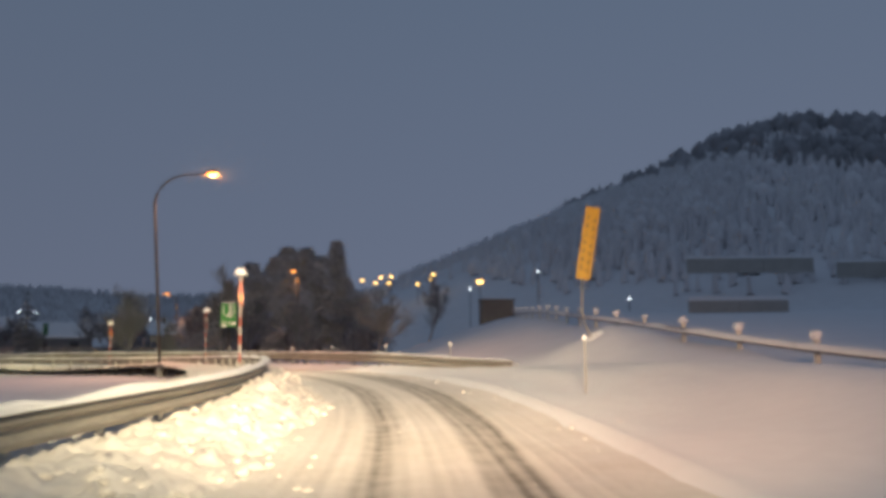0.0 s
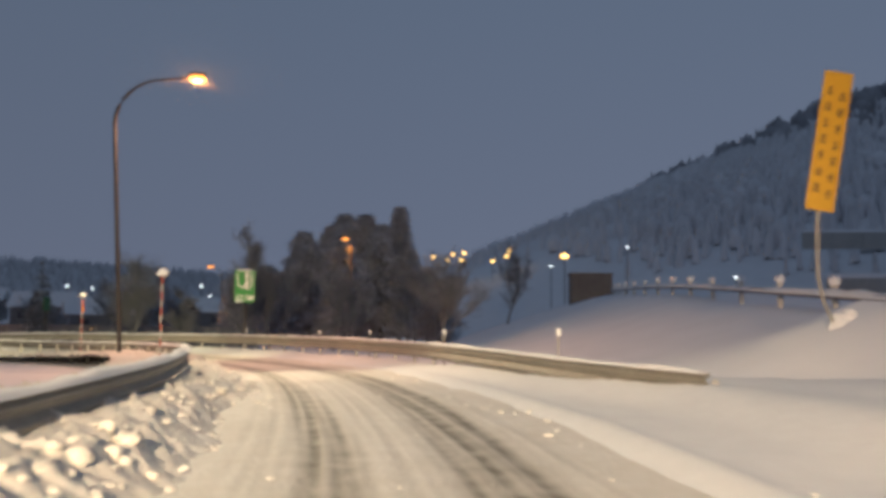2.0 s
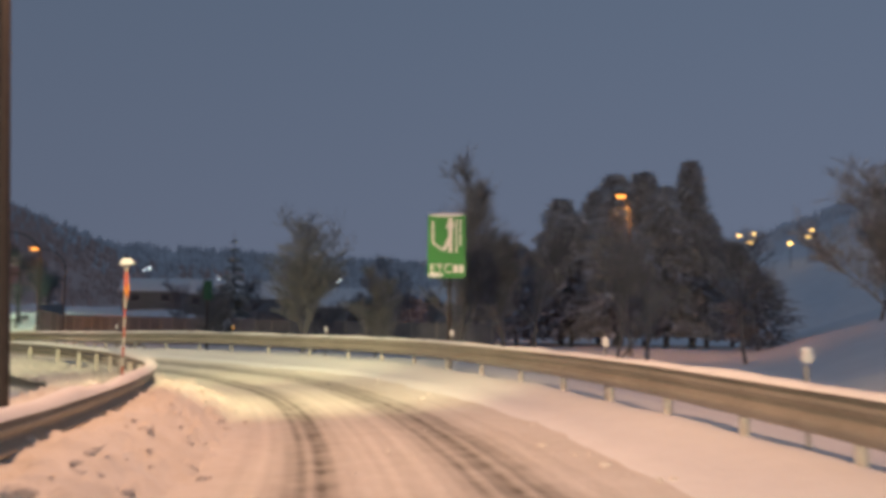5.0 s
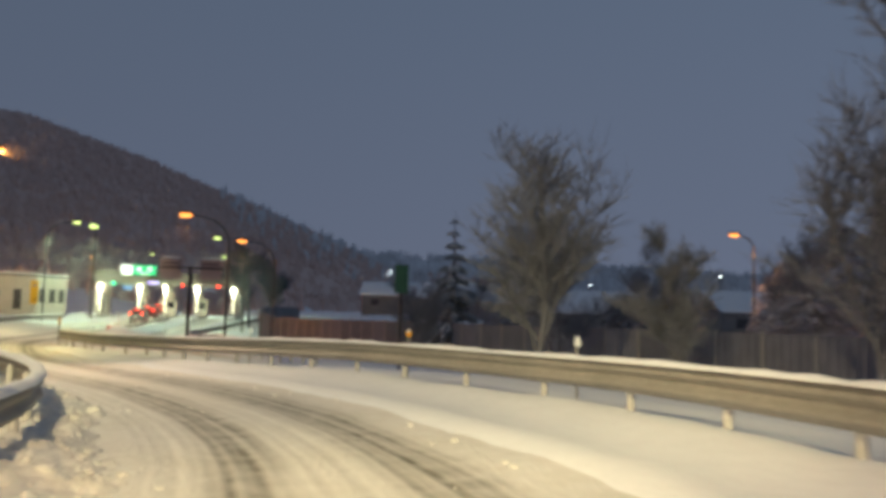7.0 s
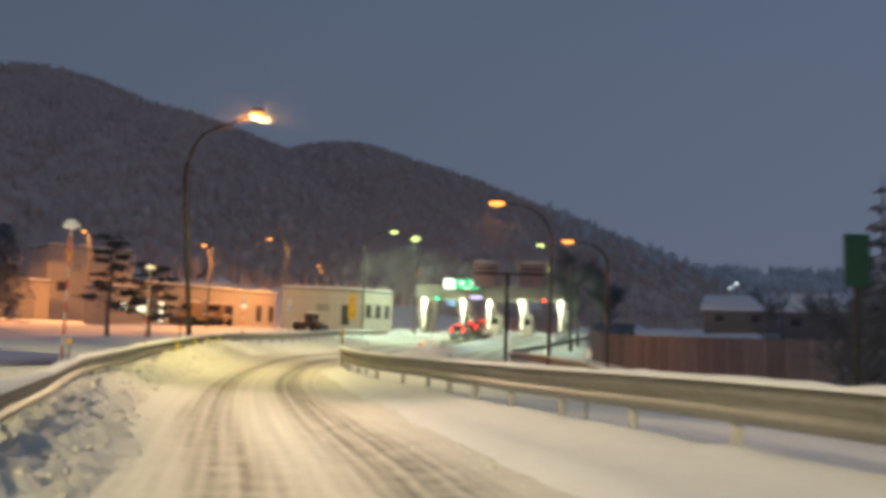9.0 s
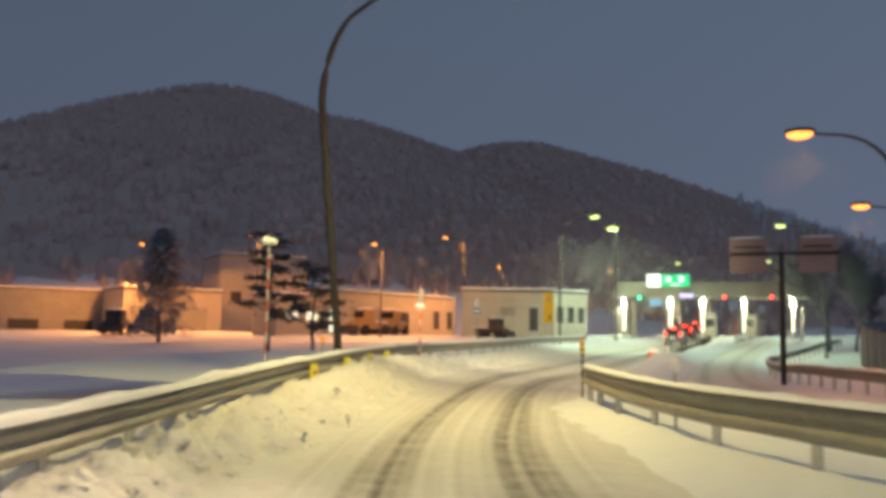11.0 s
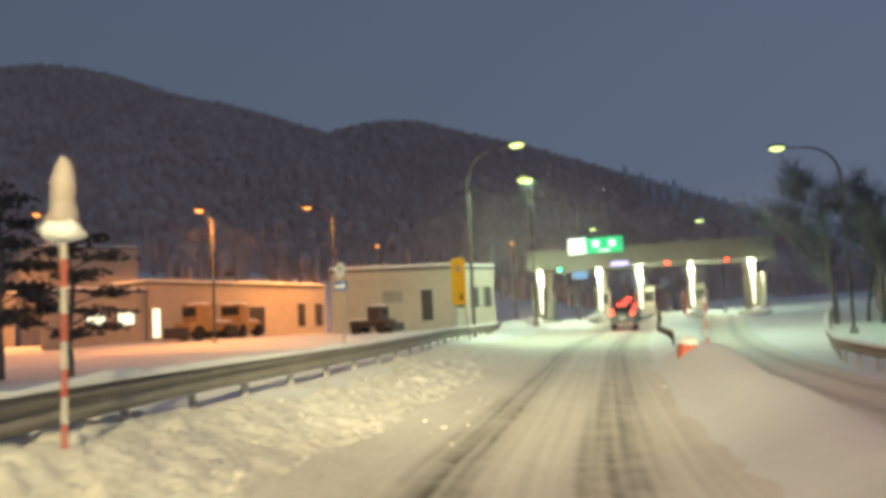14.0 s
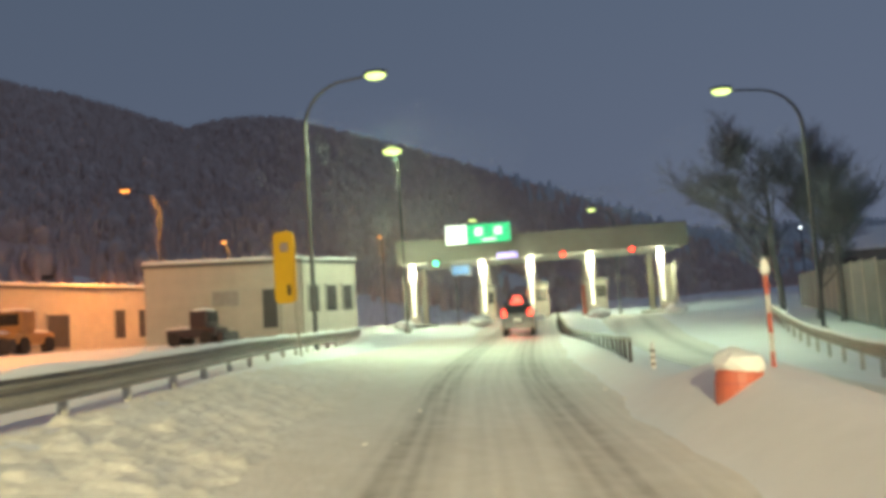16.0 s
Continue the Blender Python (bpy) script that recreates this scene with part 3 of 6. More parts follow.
def guardrail(name, places, side, label, top=0.78, post_every=1, deep=1.1, tall=0.35, cap_high=0.10, mat=None):
    """places: ground points about 2 m apart."""
    root = thing(name, (0, 0, 0), label, "guardrail")
    for i in range(0, len(places) - 1):
        rail_panel("beam", root, places[i], places[i + 1], side, top, tall, mat or STEEL)
    for i, p in enumerate(places):
        if i % post_every:
            continue
        if "post" not in POST_MESH:
            bm = bmesh.new()
            tube(bm, [(0, 0, -deep), (0, 0, 0.66)], 0.057, 10)
            tube(bm, [(0, 0, 0.66), (0, 0, 0.69)], [0.06, 0.03], 10)
            me = bpy.data.meshes.new("post")
            bm.to_mesh(me)
            bm.free()
            me.materials.append(POST_STEEL)
            POST_MESH["post"] = me
        d = Vector(places[min(i + 1, len(places) - 1)]) - Vector(places[max(i - 1, 0)])
        n = Vector((-d.y, d.x, 0)).normalized() * side
        ob = new("post", POST_MESH["post"])
        ob.parent = root
        ob.location = Vector(p) + n * 0.12
    fine = []
    for a, b in zip(places, places[1:]):
        for k in range(5):
            fine.append(Vector(a).lerp(Vector(b), k / 5) + Vector((0, 0, top - 0.012)))
    cap = snow_cap("snow_cap", fine, 0.10, cap_high, SNOW, root, len(places))
    cap["label"] = "soft ridge of snow lying on the rail"
    return root


def rail_places(table, s0, s1, step, lift=0.0):
    s = np.arange(s0, s1 + 0.01, step)
    return [tuple(p) for p in on_road(s, across(table, s), lift)]


def barrier_rail(places, label):
    """A low box-beam barrier: thick posts with knobs of snow standing above one dark beam, snow heaped behind it."""
    root = thing("guardrail", (0, 0, 0), label, "guardrail")
    for a, b in zip(places, places[1:]):
        a, b = Vector(a), Vector(b)
        d = b - a
        bm = bmesh.new()
        box(bm, (d.length + 0.01, 0.10, 0.17), (0, 0, 0), 0.02)
        ob = part("beam", bm, BEAM_PAINT, root, "dark weathered box beam")
        ob.location = (a + b) / 2 + Vector((0, 0, 0.52))
        ob.rotation_euler = (0, -math.asin(d.z / d.length), math.atan2(d.y, d.x))
    for k, p in enumerate(places):
        bm = bmesh.new()
        box(bm, (0.14, 0.16, 1.6), (0, 0, 0.05), 0.02)
        post = part("post", bm, POST_STEEL, root)
        post.location = Vector(p) + Vector((0.13, 0, 0))
        bm = bmesh.new()
        tall = 0.5 + 0.5 * abs(math.sin(k * 2.4 + 1))
        blob(bm, (0.16, 0.17, 0.15 * tall), (0, 0, 0.82 + 0.08 * tall), seed=k * 1.7, rough=0.45)
        part("snow_knob", bm, SNOW, post, "knob of snow on the post")
    fine = [Vector(a).lerp(Vector(b), k / 5) + Vector((0.1, 0, 0.50)) for a, b in zip(places, places[1:]) for k in range(5)]
    part_cap = snow_cap("snow_cap", fine, 0.2, 0.24, SNOW, root, 3)
    part_cap["label"] = "snow heaped along the beam"
    return root


left_rail = guardrail("guardrail", rail_places(LEFT_RAIL, 22, 202, 2.0), 1, "galvanised wave-beam guardrail with snow along its top, inside of the bend", cap_high=0.13)
sink = np.interp(np.arange(67.5, 139.51, 2.0), (67.5, 71.5, 78, 90), (-0.26, -0.18, -0.04, 0.08))
guardrail("guardrail", [(x, y, z + dz) for (x, y, z), dz in zip(rail_places(RIGHT_RAIL, 67.5, 139.5, 2.0), sink)], -1, "galvanised wave-beam guardrail on posts, outside of the bend", tall=0.42, mat=DULL_STEEL)
b_rows = spline([(x, y, z) for x, y, z in BARRIER], 4.0)[2:-5]
barrier_rail([(x, y, z + 0.1) for x, y, z in b_rows], "snow-topped box-beam barrier with thick posts on the embankment")


# ---------------------------------------------------------------- street lamps
def street_lamp(base, head, glass, colour, power, label, group, radius=0.085, tilt=(0.0, 0.0), size=1.0, cone=145.0, paint=None):
    """A bent-arm lamp post: base on the ground, head the middle of the lantern; tilt: how far the top of the straight post stands off its foot."""
    base, head = Vector(base), Vector(head)
    root = thing("street_lamp", base, label, "street lamp", group)
    h = head - base
    top = Vector((*tilt, 0))
    flat = Vector((h.x, h.y, 0)) - top
    reach = flat.length
    way = flat.normalized() if reach > 0.05 else Vector((1, 0, 0))
    bend = max(0.9, min(1.7, reach * 0.75))
    bm = bmesh.new()
    pts = [tuple(top * (max(0.0, z) / (h.z - bend)) + Vector((0, 0, z))) for z in (-0.6, 1.2, h.z * 0.5, h.z - bend)]
    for k in range(1, 8):
        a = k / 8 * math.pi / 2
        p = top + way * (bend * (1 - math.cos(a))) + Vector((0, 0, h.z - bend + bend * 0.94 * math.sin(a)))
        pts.append(tuple(p))
    pts.append(tuple(top + way * max(bend, reach - 0.25) + Vector((0, 0, h.z - 0.02))))
    n = len(pts)
    tube(bm, pts, [radius * (1.0 - 0.55 * i / (n - 1)) for i in range(n)], 10)
    part("post", bm, paint or POLE, root)
    bm = bmesh.new()
    box(bm, (0.3, 0.3, 0.5), (0, 0, 0.05), 0.03)
    part("foot", bm, CONCRETE, root)
    turn = Matrix.Rotation(math.atan2(way.y, way.x), 3, "Z")
    bm = bmesh.new()
    made = blob(bm, (0.36 * size, 0.16 * size, 0.11), (0, 0, 0.05), rough=0.0)
    bmesh.ops.rotate(bm, cent=(0, 0, 0), matrix=turn, verts=made)
    bmesh.ops.translate(bm, vec=top + way * reach + Vector((0, 0, h.z + 0.02)), verts=made)
    hood = part("hood", bm, POLE, root)
    bm = bmesh.new()
    made = blob(bm, (0.31 * size, 0.16 * size, 0.14 * size), (0, 0, 0), rough=0.0)
    bmesh.ops.rotate(bm, cent=(0, 0, 0), matrix=turn, verts=made)
    bmesh.ops.translate(bm, vec=top + way * reach + Vector((0, 0, h.z - 0.02)), verts=made)
    part("lantern", bm, glass, root, "glowing lantern glass")
    if power:
        lamp_light("lamp_light", head - Vector((0, 0, 0.25)), colour, power, cone=cone, blend=0.5 if cone < 150 else 0.06)
    return root


ORANGE_ROW = "orange lamps along the ramp"
street_lamp((-16.2, 44.6, 0.0), (-13.8, 44.9, 10.4), SODIUM_GLASS, POOL, 3300, "tall bent-arm street lamp glowing sodium orange beside the rail", ORANGE_ROW, tilt=(-0.5, -0.06))
# this lamp stays out of view and is added to light the first stretch
street_lamp((4.4, -5.4, -0.5), (0.8, -5.0, 7.0), SODIUM_GLASS, CREAM, 2600, "unseen street lamp added behind the start to light the road", ORANGE_ROW)
street_lamp((-59.4, 66.45, 0.2), (-53.45, 66.75, 8.35), SODIUM_GLASS, (0.98, 0.86, 0.33), 2400, "tall bent-arm street lamp glowing sodium orange beside the rail", ORANGE_ROW, radius=0.1, tilt=(1.5, -0.9))
# spots added at the tall lamps in place of a moving car's headlights
HEADLIGHT_BEAMS = []
START_HEAD, BEND_HEAD, PLAZA_HEAD = (0.8, -5.0, 6.8), (-13.8, 44.9, 10.2), (-53.45, 66.75, 8.15)
for head, s_aim, off_aim, power, cone, tint in (
        (START_HEAD, 66, -0.5, 9500, 56, CREAM), (START_HEAD, 80, -0.5, 58000, 44, CREAM), (START_HEAD, 76, -7.8, 30000, 50, POOL),
        (BEND_HEAD, 72, -0.8, 11500, 60, CREAM), (BEND_HEAD, 50, -0.5, 6500, 50, CREAM), (BEND_HEAD, 98, -0.2, 6200, 52, STRAW), (BEND_HEAD, 108, -4.0, 20000, 37, STRAW), (BEND_HEAD, 122, 1.8, 26000, 38, STRAW),
        (PLAZA_HEAD, 120, 2.6, 8000, 50, SODIUM), (PLAZA_HEAD, 114, -4.6, 13000, 34, SODIUM), (PLAZA_HEAD, 98, -0.5, 4500, 50, STRAW),
        (PLAZA_HEAD, 163, 5.2, 13500, 62, STRAW), (PLAZA_HEAD, 188, 5.5, 60000, 42, STRAW)):
    aim = tuple(on_road(np.array([float(s_aim)]), np.array([off_aim]))[0])
    lamp_light("lamp_light", head, tint, power, aim=aim, cone=cone, blend=1.0)
    HEADLIGHT_BEAMS.append((head, aim, cone))


def ground_at(x, y):
    return float(land(np.array([x]), np.array([y]))[0])


def simple_lamp(x, y, z, dx, dy, kind, power, group, label, size=1.25):
    glass, colour = {"o": (SODIUM_GLASS, DEEP_SODIUM), "g": (MERCURY_GLASS, MERCURY)}[kind]
    return street_lamp((x + dx, y + dy, ground_at(x + dx, y + dy)), (x, y, z), glass, colour, power, label, group, size=size, cone=176.0 if "depot" in group else 145.0, paint=GREY_POLE)


simple_lamp(-18.8, 89.3, 9.2, 0.4, 0.5, "o", 1300, "orange lamps along the far road", "orange street lamp standing among bare trees")
simple_lamp(-59.4, 79.8, 7.5, 1.6, 1.9, "o", 800, ORANGE_ROW, "orange street lamp on the outer side of the toll approach")
simple_lamp(-69.5, 91.4, 7.5, 1.6, 1.9, "o", 800, ORANGE_ROW, "orange street lamp on the outer side of the toll approach")
simple_lamp(-39.6, 110.8, 8.4, 1.0, 1.0, "o", 1200, "orange lamps along the far road", "small orange street lamp beyond the trees")
simple_lamp(-96.8, 92.5, 10.6, -1.7, -2.0, "g", 4800, "green-white lamps at the toll plaza", "tall green-white mercury street lamp over the toll plaza")
simple_lamp(-115.6, 104.2, 12.5, 0.15, 0.25, "g", 9000, "green-white lamps at the toll plaza", "tall green-white mercury street lamp beside the toll gate", 1.9)
simple_lamp(-92.3, 105.4, 10.1, 1.9, 2.2, "g", 1900, "green-white lamps at the toll plaza", "tall green-white mercury street lamp over the exit lanes")
simple_lamp(-128.8, 132.7, 11.5, 1.2, 1.5, "g", 5000, "green-white lamps at the toll plaza", "green-white street lamp behind the toll gate")
simple_lamp(-137.2, 125.4, 11.6, -1.2, -1.5, "g", 5000, "green-white lamps at the toll plaza", "green-white street lamp behind the toll gate")
simple_lamp(-137.3, 71, 12.4, -1.0, 1.0, "o", 7500, "orange lamps at the depot", "orange street lamp over the depot yard")
simple_lamp(-149, 59.3, 12.1, -1.0, 1.0, "o", 15000, "orange lamps at the depot", "orange street lamp over the depot yard")
simple_lamp(-116.5, 80.3, 9.9, -1.0, 1.0, "o", 4600, "orange lamps at the depot", "orange street lamp over the depot yard")
simple_lamp(-158.9, 108.9, 12.1, -0.6, 0.6, "o", 1500, "orange lamps at the depot", "orange street lamp behind the depot")
simple_lamp(-146.1, 120.3, 11.1, -0.6, 0.6, "o", 1500, "orange lamps at the depot", "pair of small orange lamps behind the toll gate")

# ---------------------------------------------------------------- flakes added round the lanterns to stand in for their halos
def flake_material(name, cover, white):
    m = bpy.data.materials.new(name)
    m.use_nodes = True
    nt = m.node_tree
    bs = nt.nodes["Principled BSDF"]
    bs.inputs["Base Color"].default_value = (white, white, white, 1)
    bs.inputs["Roughness"].default_value = 1.0
    bs.inputs["Specular IOR Level"].default_value = 0.0
    bs.inputs["Alpha"].default_value = cover
    return m


FLAKE, FULL_FLAKE = flake_material("thin_haze_flake", 0.2, 0.85), flake_material("haze_flake", 0.8, 0.38)


def haze_flakes(head, way, half, lo, hi, count, size, seed, mat=None, fall=0.45):
    """Thin flakes added in a cone from a lantern as its halo, in one mesh; none where the narrow beams pass."""
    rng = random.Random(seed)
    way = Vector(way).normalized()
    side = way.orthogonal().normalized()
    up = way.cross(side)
    beams = [((Vector(aim) - Vector(place)).normalized(), math.cos(radians(cone / 2 + 1))) for place, aim, cone in HEADLIGHT_BEAMS if (Vector(place) - Vector(head)).length < 1.5]
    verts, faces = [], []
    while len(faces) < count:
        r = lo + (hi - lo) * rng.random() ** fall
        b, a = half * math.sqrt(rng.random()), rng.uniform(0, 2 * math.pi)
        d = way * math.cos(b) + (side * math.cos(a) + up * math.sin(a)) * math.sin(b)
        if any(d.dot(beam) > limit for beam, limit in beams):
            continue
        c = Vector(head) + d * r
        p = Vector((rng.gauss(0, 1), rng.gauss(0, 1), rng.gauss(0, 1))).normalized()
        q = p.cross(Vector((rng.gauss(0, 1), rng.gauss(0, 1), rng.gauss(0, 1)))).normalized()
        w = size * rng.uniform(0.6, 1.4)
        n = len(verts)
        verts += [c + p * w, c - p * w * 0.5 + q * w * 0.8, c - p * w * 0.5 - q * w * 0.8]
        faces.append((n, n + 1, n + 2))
    return tagged(sheet("haze_flakes", verts, faces, mat or FLAKE), "fine flakes added round a street lamp as its halo", "falling snow", kind="stuff")


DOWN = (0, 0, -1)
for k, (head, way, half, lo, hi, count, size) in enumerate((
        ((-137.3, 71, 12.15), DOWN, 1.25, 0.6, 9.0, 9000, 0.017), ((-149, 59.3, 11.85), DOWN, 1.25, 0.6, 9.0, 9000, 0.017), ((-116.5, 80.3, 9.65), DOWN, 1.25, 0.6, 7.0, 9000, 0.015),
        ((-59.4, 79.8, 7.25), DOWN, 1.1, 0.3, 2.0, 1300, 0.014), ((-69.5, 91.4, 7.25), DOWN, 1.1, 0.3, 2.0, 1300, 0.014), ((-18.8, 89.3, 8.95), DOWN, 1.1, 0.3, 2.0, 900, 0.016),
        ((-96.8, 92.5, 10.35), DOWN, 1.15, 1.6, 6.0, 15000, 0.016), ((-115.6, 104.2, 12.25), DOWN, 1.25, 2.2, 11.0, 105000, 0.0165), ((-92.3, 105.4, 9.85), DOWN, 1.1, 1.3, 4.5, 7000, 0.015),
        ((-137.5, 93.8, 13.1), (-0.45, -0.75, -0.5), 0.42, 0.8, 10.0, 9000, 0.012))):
    haze_flakes(head, way, half, lo, hi, count, size, 200 + k, FULL_FLAKE if head[0] < -110 else FLAKE, 0.5)
# point lights added at the two tall lanterns to light their halo flakes
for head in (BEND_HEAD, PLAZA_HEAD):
    data = bpy.data.lights.new("halo_light", "POINT")
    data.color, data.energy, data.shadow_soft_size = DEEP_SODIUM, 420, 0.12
    new("halo_light", data).location = Vector(head) - Vector((0, 0, 0.03))
    haze_flakes(Vector(head) + Vector((0, 0, 0.05)), (0, 0, 1), 1.75, 0.14, 3.2, 9500, 0.013, 230 + int(head[1]), fall=1.35)


# ---------------------------------------------------------------- woods on the hills
def wood(name, count, place, lo, hi, seed, mat, label, pointed=0.2):
    """Many small ragged tree shapes in one mesh."""
    rng = random.Random(seed)
    verts, faces = [], []
    spots = [place(rng) for _ in range(count)]
    xs, ys = np.array([p[0] for p in spots]), np.array([p[1] for p in spots])
    for x, y, z in zip(xs, ys, land(xs, ys)):
        h = rng.uniform(lo, hi)
        sharp = rng.random() < pointed
        r = h * (rng.uniform(0.12, 0.22) if sharp else rng.uniform(0.3, 0.45))
        rows = ((0.0, 1.0), (0.35, 0.8), (0.7, 0.42)) if sharp else ((0.0, 0.75), (0.35, 1.05), (0.68, 0.85))
        b = len(verts)
        n = 6
        for f, w in rows:
            for j in range(n):
                a = j * 2 * math.pi / n + f
                q = r * w * rng.uniform(0.7, 1.25)
                verts.append((x + q * math.cos(a), y + q * math.sin(a), z + h * (f + rng.uniform(-0.08, 0.08))))
        verts.append((x + rng.uniform(-0.2, 0.2) * r, y, z + h))
        for k in range(2):
            for j in range(n):
                p, q = b + k * n + j, b + k * n + (j + 1) % n
                faces.append((p, q, q + n, p + n))
        for j in range(n):
            faces.append((b + 2 * n + j, b + 2 * n + (j + 1) % n, b + 3 * n))
    return tagged(sheet(name, verts, faces, mat, smooth=True), label, "woods", kind="stuff")


def hillside(points, lo, hi, toward, mat, label):
    """The brushwood that covers a hill, as one uneven skin over the snow."""
    crest = spline(points, 6.0)
    d = np.arange(lo, hi, 6.0)
    v = np.array(toward) - crest[:, :2]
    v = v / np.linalg.norm(v, axis=1)[:, None]
    px = crest[:, None, 0] + v[:, None, 0] * d
    py = crest[:, None, 1] + v[:, None, 1] * d
    pz = land(px, py) + 1.3 + 0.3 * wave(px, py, 9, 1)
    edge = np.minimum(smooth(hi, hi - 25, d)[None, :] + 0 * px, 1)
    pz = pz - 4.0 * (1 - edge) - 5.0 * smooth(-186, -179, px) * smooth(215, 205, py)
    n = len(d)
    faces = [(i * n + j, i * n + j + 1, (i + 1) * n + j + 1, (i + 1) * n + j) for i in range(len(crest) - 1) for j in range(n - 1)]
    ob = sheet("hillside", np.stack([px, py, pz], -1).reshape(-1, 3), faces, mat, smooth=True)
    return tagged(ob, label, "hillside", kind="structure")


def along_crest(points, spread_lo, spread_hi, toward):
    p = np.array(points, float)

    def pick(rng):
        for _ in range(30):
            i = rng.randrange(len(p) - 1)
            t = rng.random()
            q = p[i] * (1 - t) + p[i + 1] * t
            d = rng.uniform(spread_lo, spread_hi) * rng.random() ** 0.4
            v = np.array(toward) - q[:2]
            v = v / np.linalg.norm(v)
            x, y = q[0] + v[0] * d + rng.uniform(-4, 4), q[1] + v[1] * d + rng.uniform(-4, 4)
            if not (-182 < x < -20 and y < 215):
                break
        return x, y
    return pick


# even skins and small trees in haze-tinted colours soften the hills
hillside(HILL_WEST, -40, 250, (-60, 60), FOREST_WEST, "steep hillside of snow-dusted brushwood behind the toll gate, haze in its colour")
hillside(HILL_EAST, -40, 175, (0, 60), FOREST_EAST, "steep hillside of snow-dusted brushwood, paled in colour for haze")
hillside(HILL_NORTH, -40, 240, (-60, 100), FOREST_NORTH, "far low hills of snow-dusted brushwood, haze in their colour")
wood("woods", 24000, along_crest(HILL_WEST, -25, 245, (-60, 60)), 2.4, 4.4, 1, FOREST_WEST, "steep hillside of snow-dusted trees behind the toll gate, tinted for haze", 0.92)
wood("woods", 12000, along_crest(HILL_EAST, -25, 166, (0, 60)), 3.0, 5.6, 2, FOREST_EAST, "steep hillside of snow-dusted trees, paled for haze", 0.92)
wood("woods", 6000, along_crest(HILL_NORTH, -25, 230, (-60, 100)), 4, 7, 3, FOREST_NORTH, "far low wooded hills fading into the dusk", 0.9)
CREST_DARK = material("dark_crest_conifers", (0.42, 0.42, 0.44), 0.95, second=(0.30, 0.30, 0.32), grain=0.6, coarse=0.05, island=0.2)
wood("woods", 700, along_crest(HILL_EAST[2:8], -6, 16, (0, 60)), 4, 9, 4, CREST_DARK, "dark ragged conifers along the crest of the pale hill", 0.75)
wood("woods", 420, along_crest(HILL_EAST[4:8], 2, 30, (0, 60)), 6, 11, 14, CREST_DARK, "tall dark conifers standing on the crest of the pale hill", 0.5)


def clumps(centres, spread):
    def pick(rng):
        x, y = centres[rng.randrange(len(centres))]
        return x + rng.gauss(0, spread), y + rng.gauss(0, spread)
    return pick


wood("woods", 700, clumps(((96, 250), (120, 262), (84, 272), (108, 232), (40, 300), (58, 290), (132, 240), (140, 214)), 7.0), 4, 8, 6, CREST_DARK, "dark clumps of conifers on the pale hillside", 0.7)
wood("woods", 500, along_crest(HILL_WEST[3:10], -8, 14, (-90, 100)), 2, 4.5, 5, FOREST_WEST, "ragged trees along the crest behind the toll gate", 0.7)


# ---------------------------------------------------------------- trees
def bare_tree(place, height, spread, seed, label, lean=0.0, density=1.0):
    rng = random.Random(seed)
    root = thing("tree", place, label, "tree")
    trunk, crown = bmesh.new(), bmesh.new()

    def grow(bm, start, way, length, r, level):
        pts, rad = [start], [r]
        p, d = start.copy(), way.copy()
        n = 4
        for k in range(n):
            d = (d + Vector((rng.uniform(-1, 1), rng.uniform(-1, 1), rng.uniform(-0.3, 0.6))) * 0.16).normalized()
            p = p + d * (length / n)
            pts.append(p.copy())
            rad.append(max(0.006, r * (1 - 0.75 * (k + 1) / n)))
        tube(bm, pts, rad, 6 if level == 0 else (4 if level == 1 else 3), caps=False)
        if level >= 3:
            return
        count = (int(11 * density), 6, 5)[level]
        for c in range(count):
            f = rng.uniform(0.28 if level == 0 else 0.2, 1.0)
            i = min(n - 1, int(f * n))
            q = pts[i].lerp(pts[i + 1], f * n - i)
            a = rng.uniform(0, 2 * math.pi)
            side = Vector((math.cos(a), math.sin(a), rng.uniform(0.25, 1.0))).normalized()
            w = (d * 0.55 + side * (spread if level == 0 else 0.8)).normalized()
            grow(crown, q, w, length * rng.uniform(0.34, 0.55) * (1.15 - 0.4 * f if level == 0 else 1), rad[i] * 0.5, level + 1)

    grow(trunk, Vector((0, 0, -0.4)), Vector((lean, 0, 1)).normalized(), height * 0.85, height * 0.018, 0)
    part("trunk", trunk, BARK, root)
    part("crown", crown, BARK, root, "fine bare snow-dusted branches")
    return root


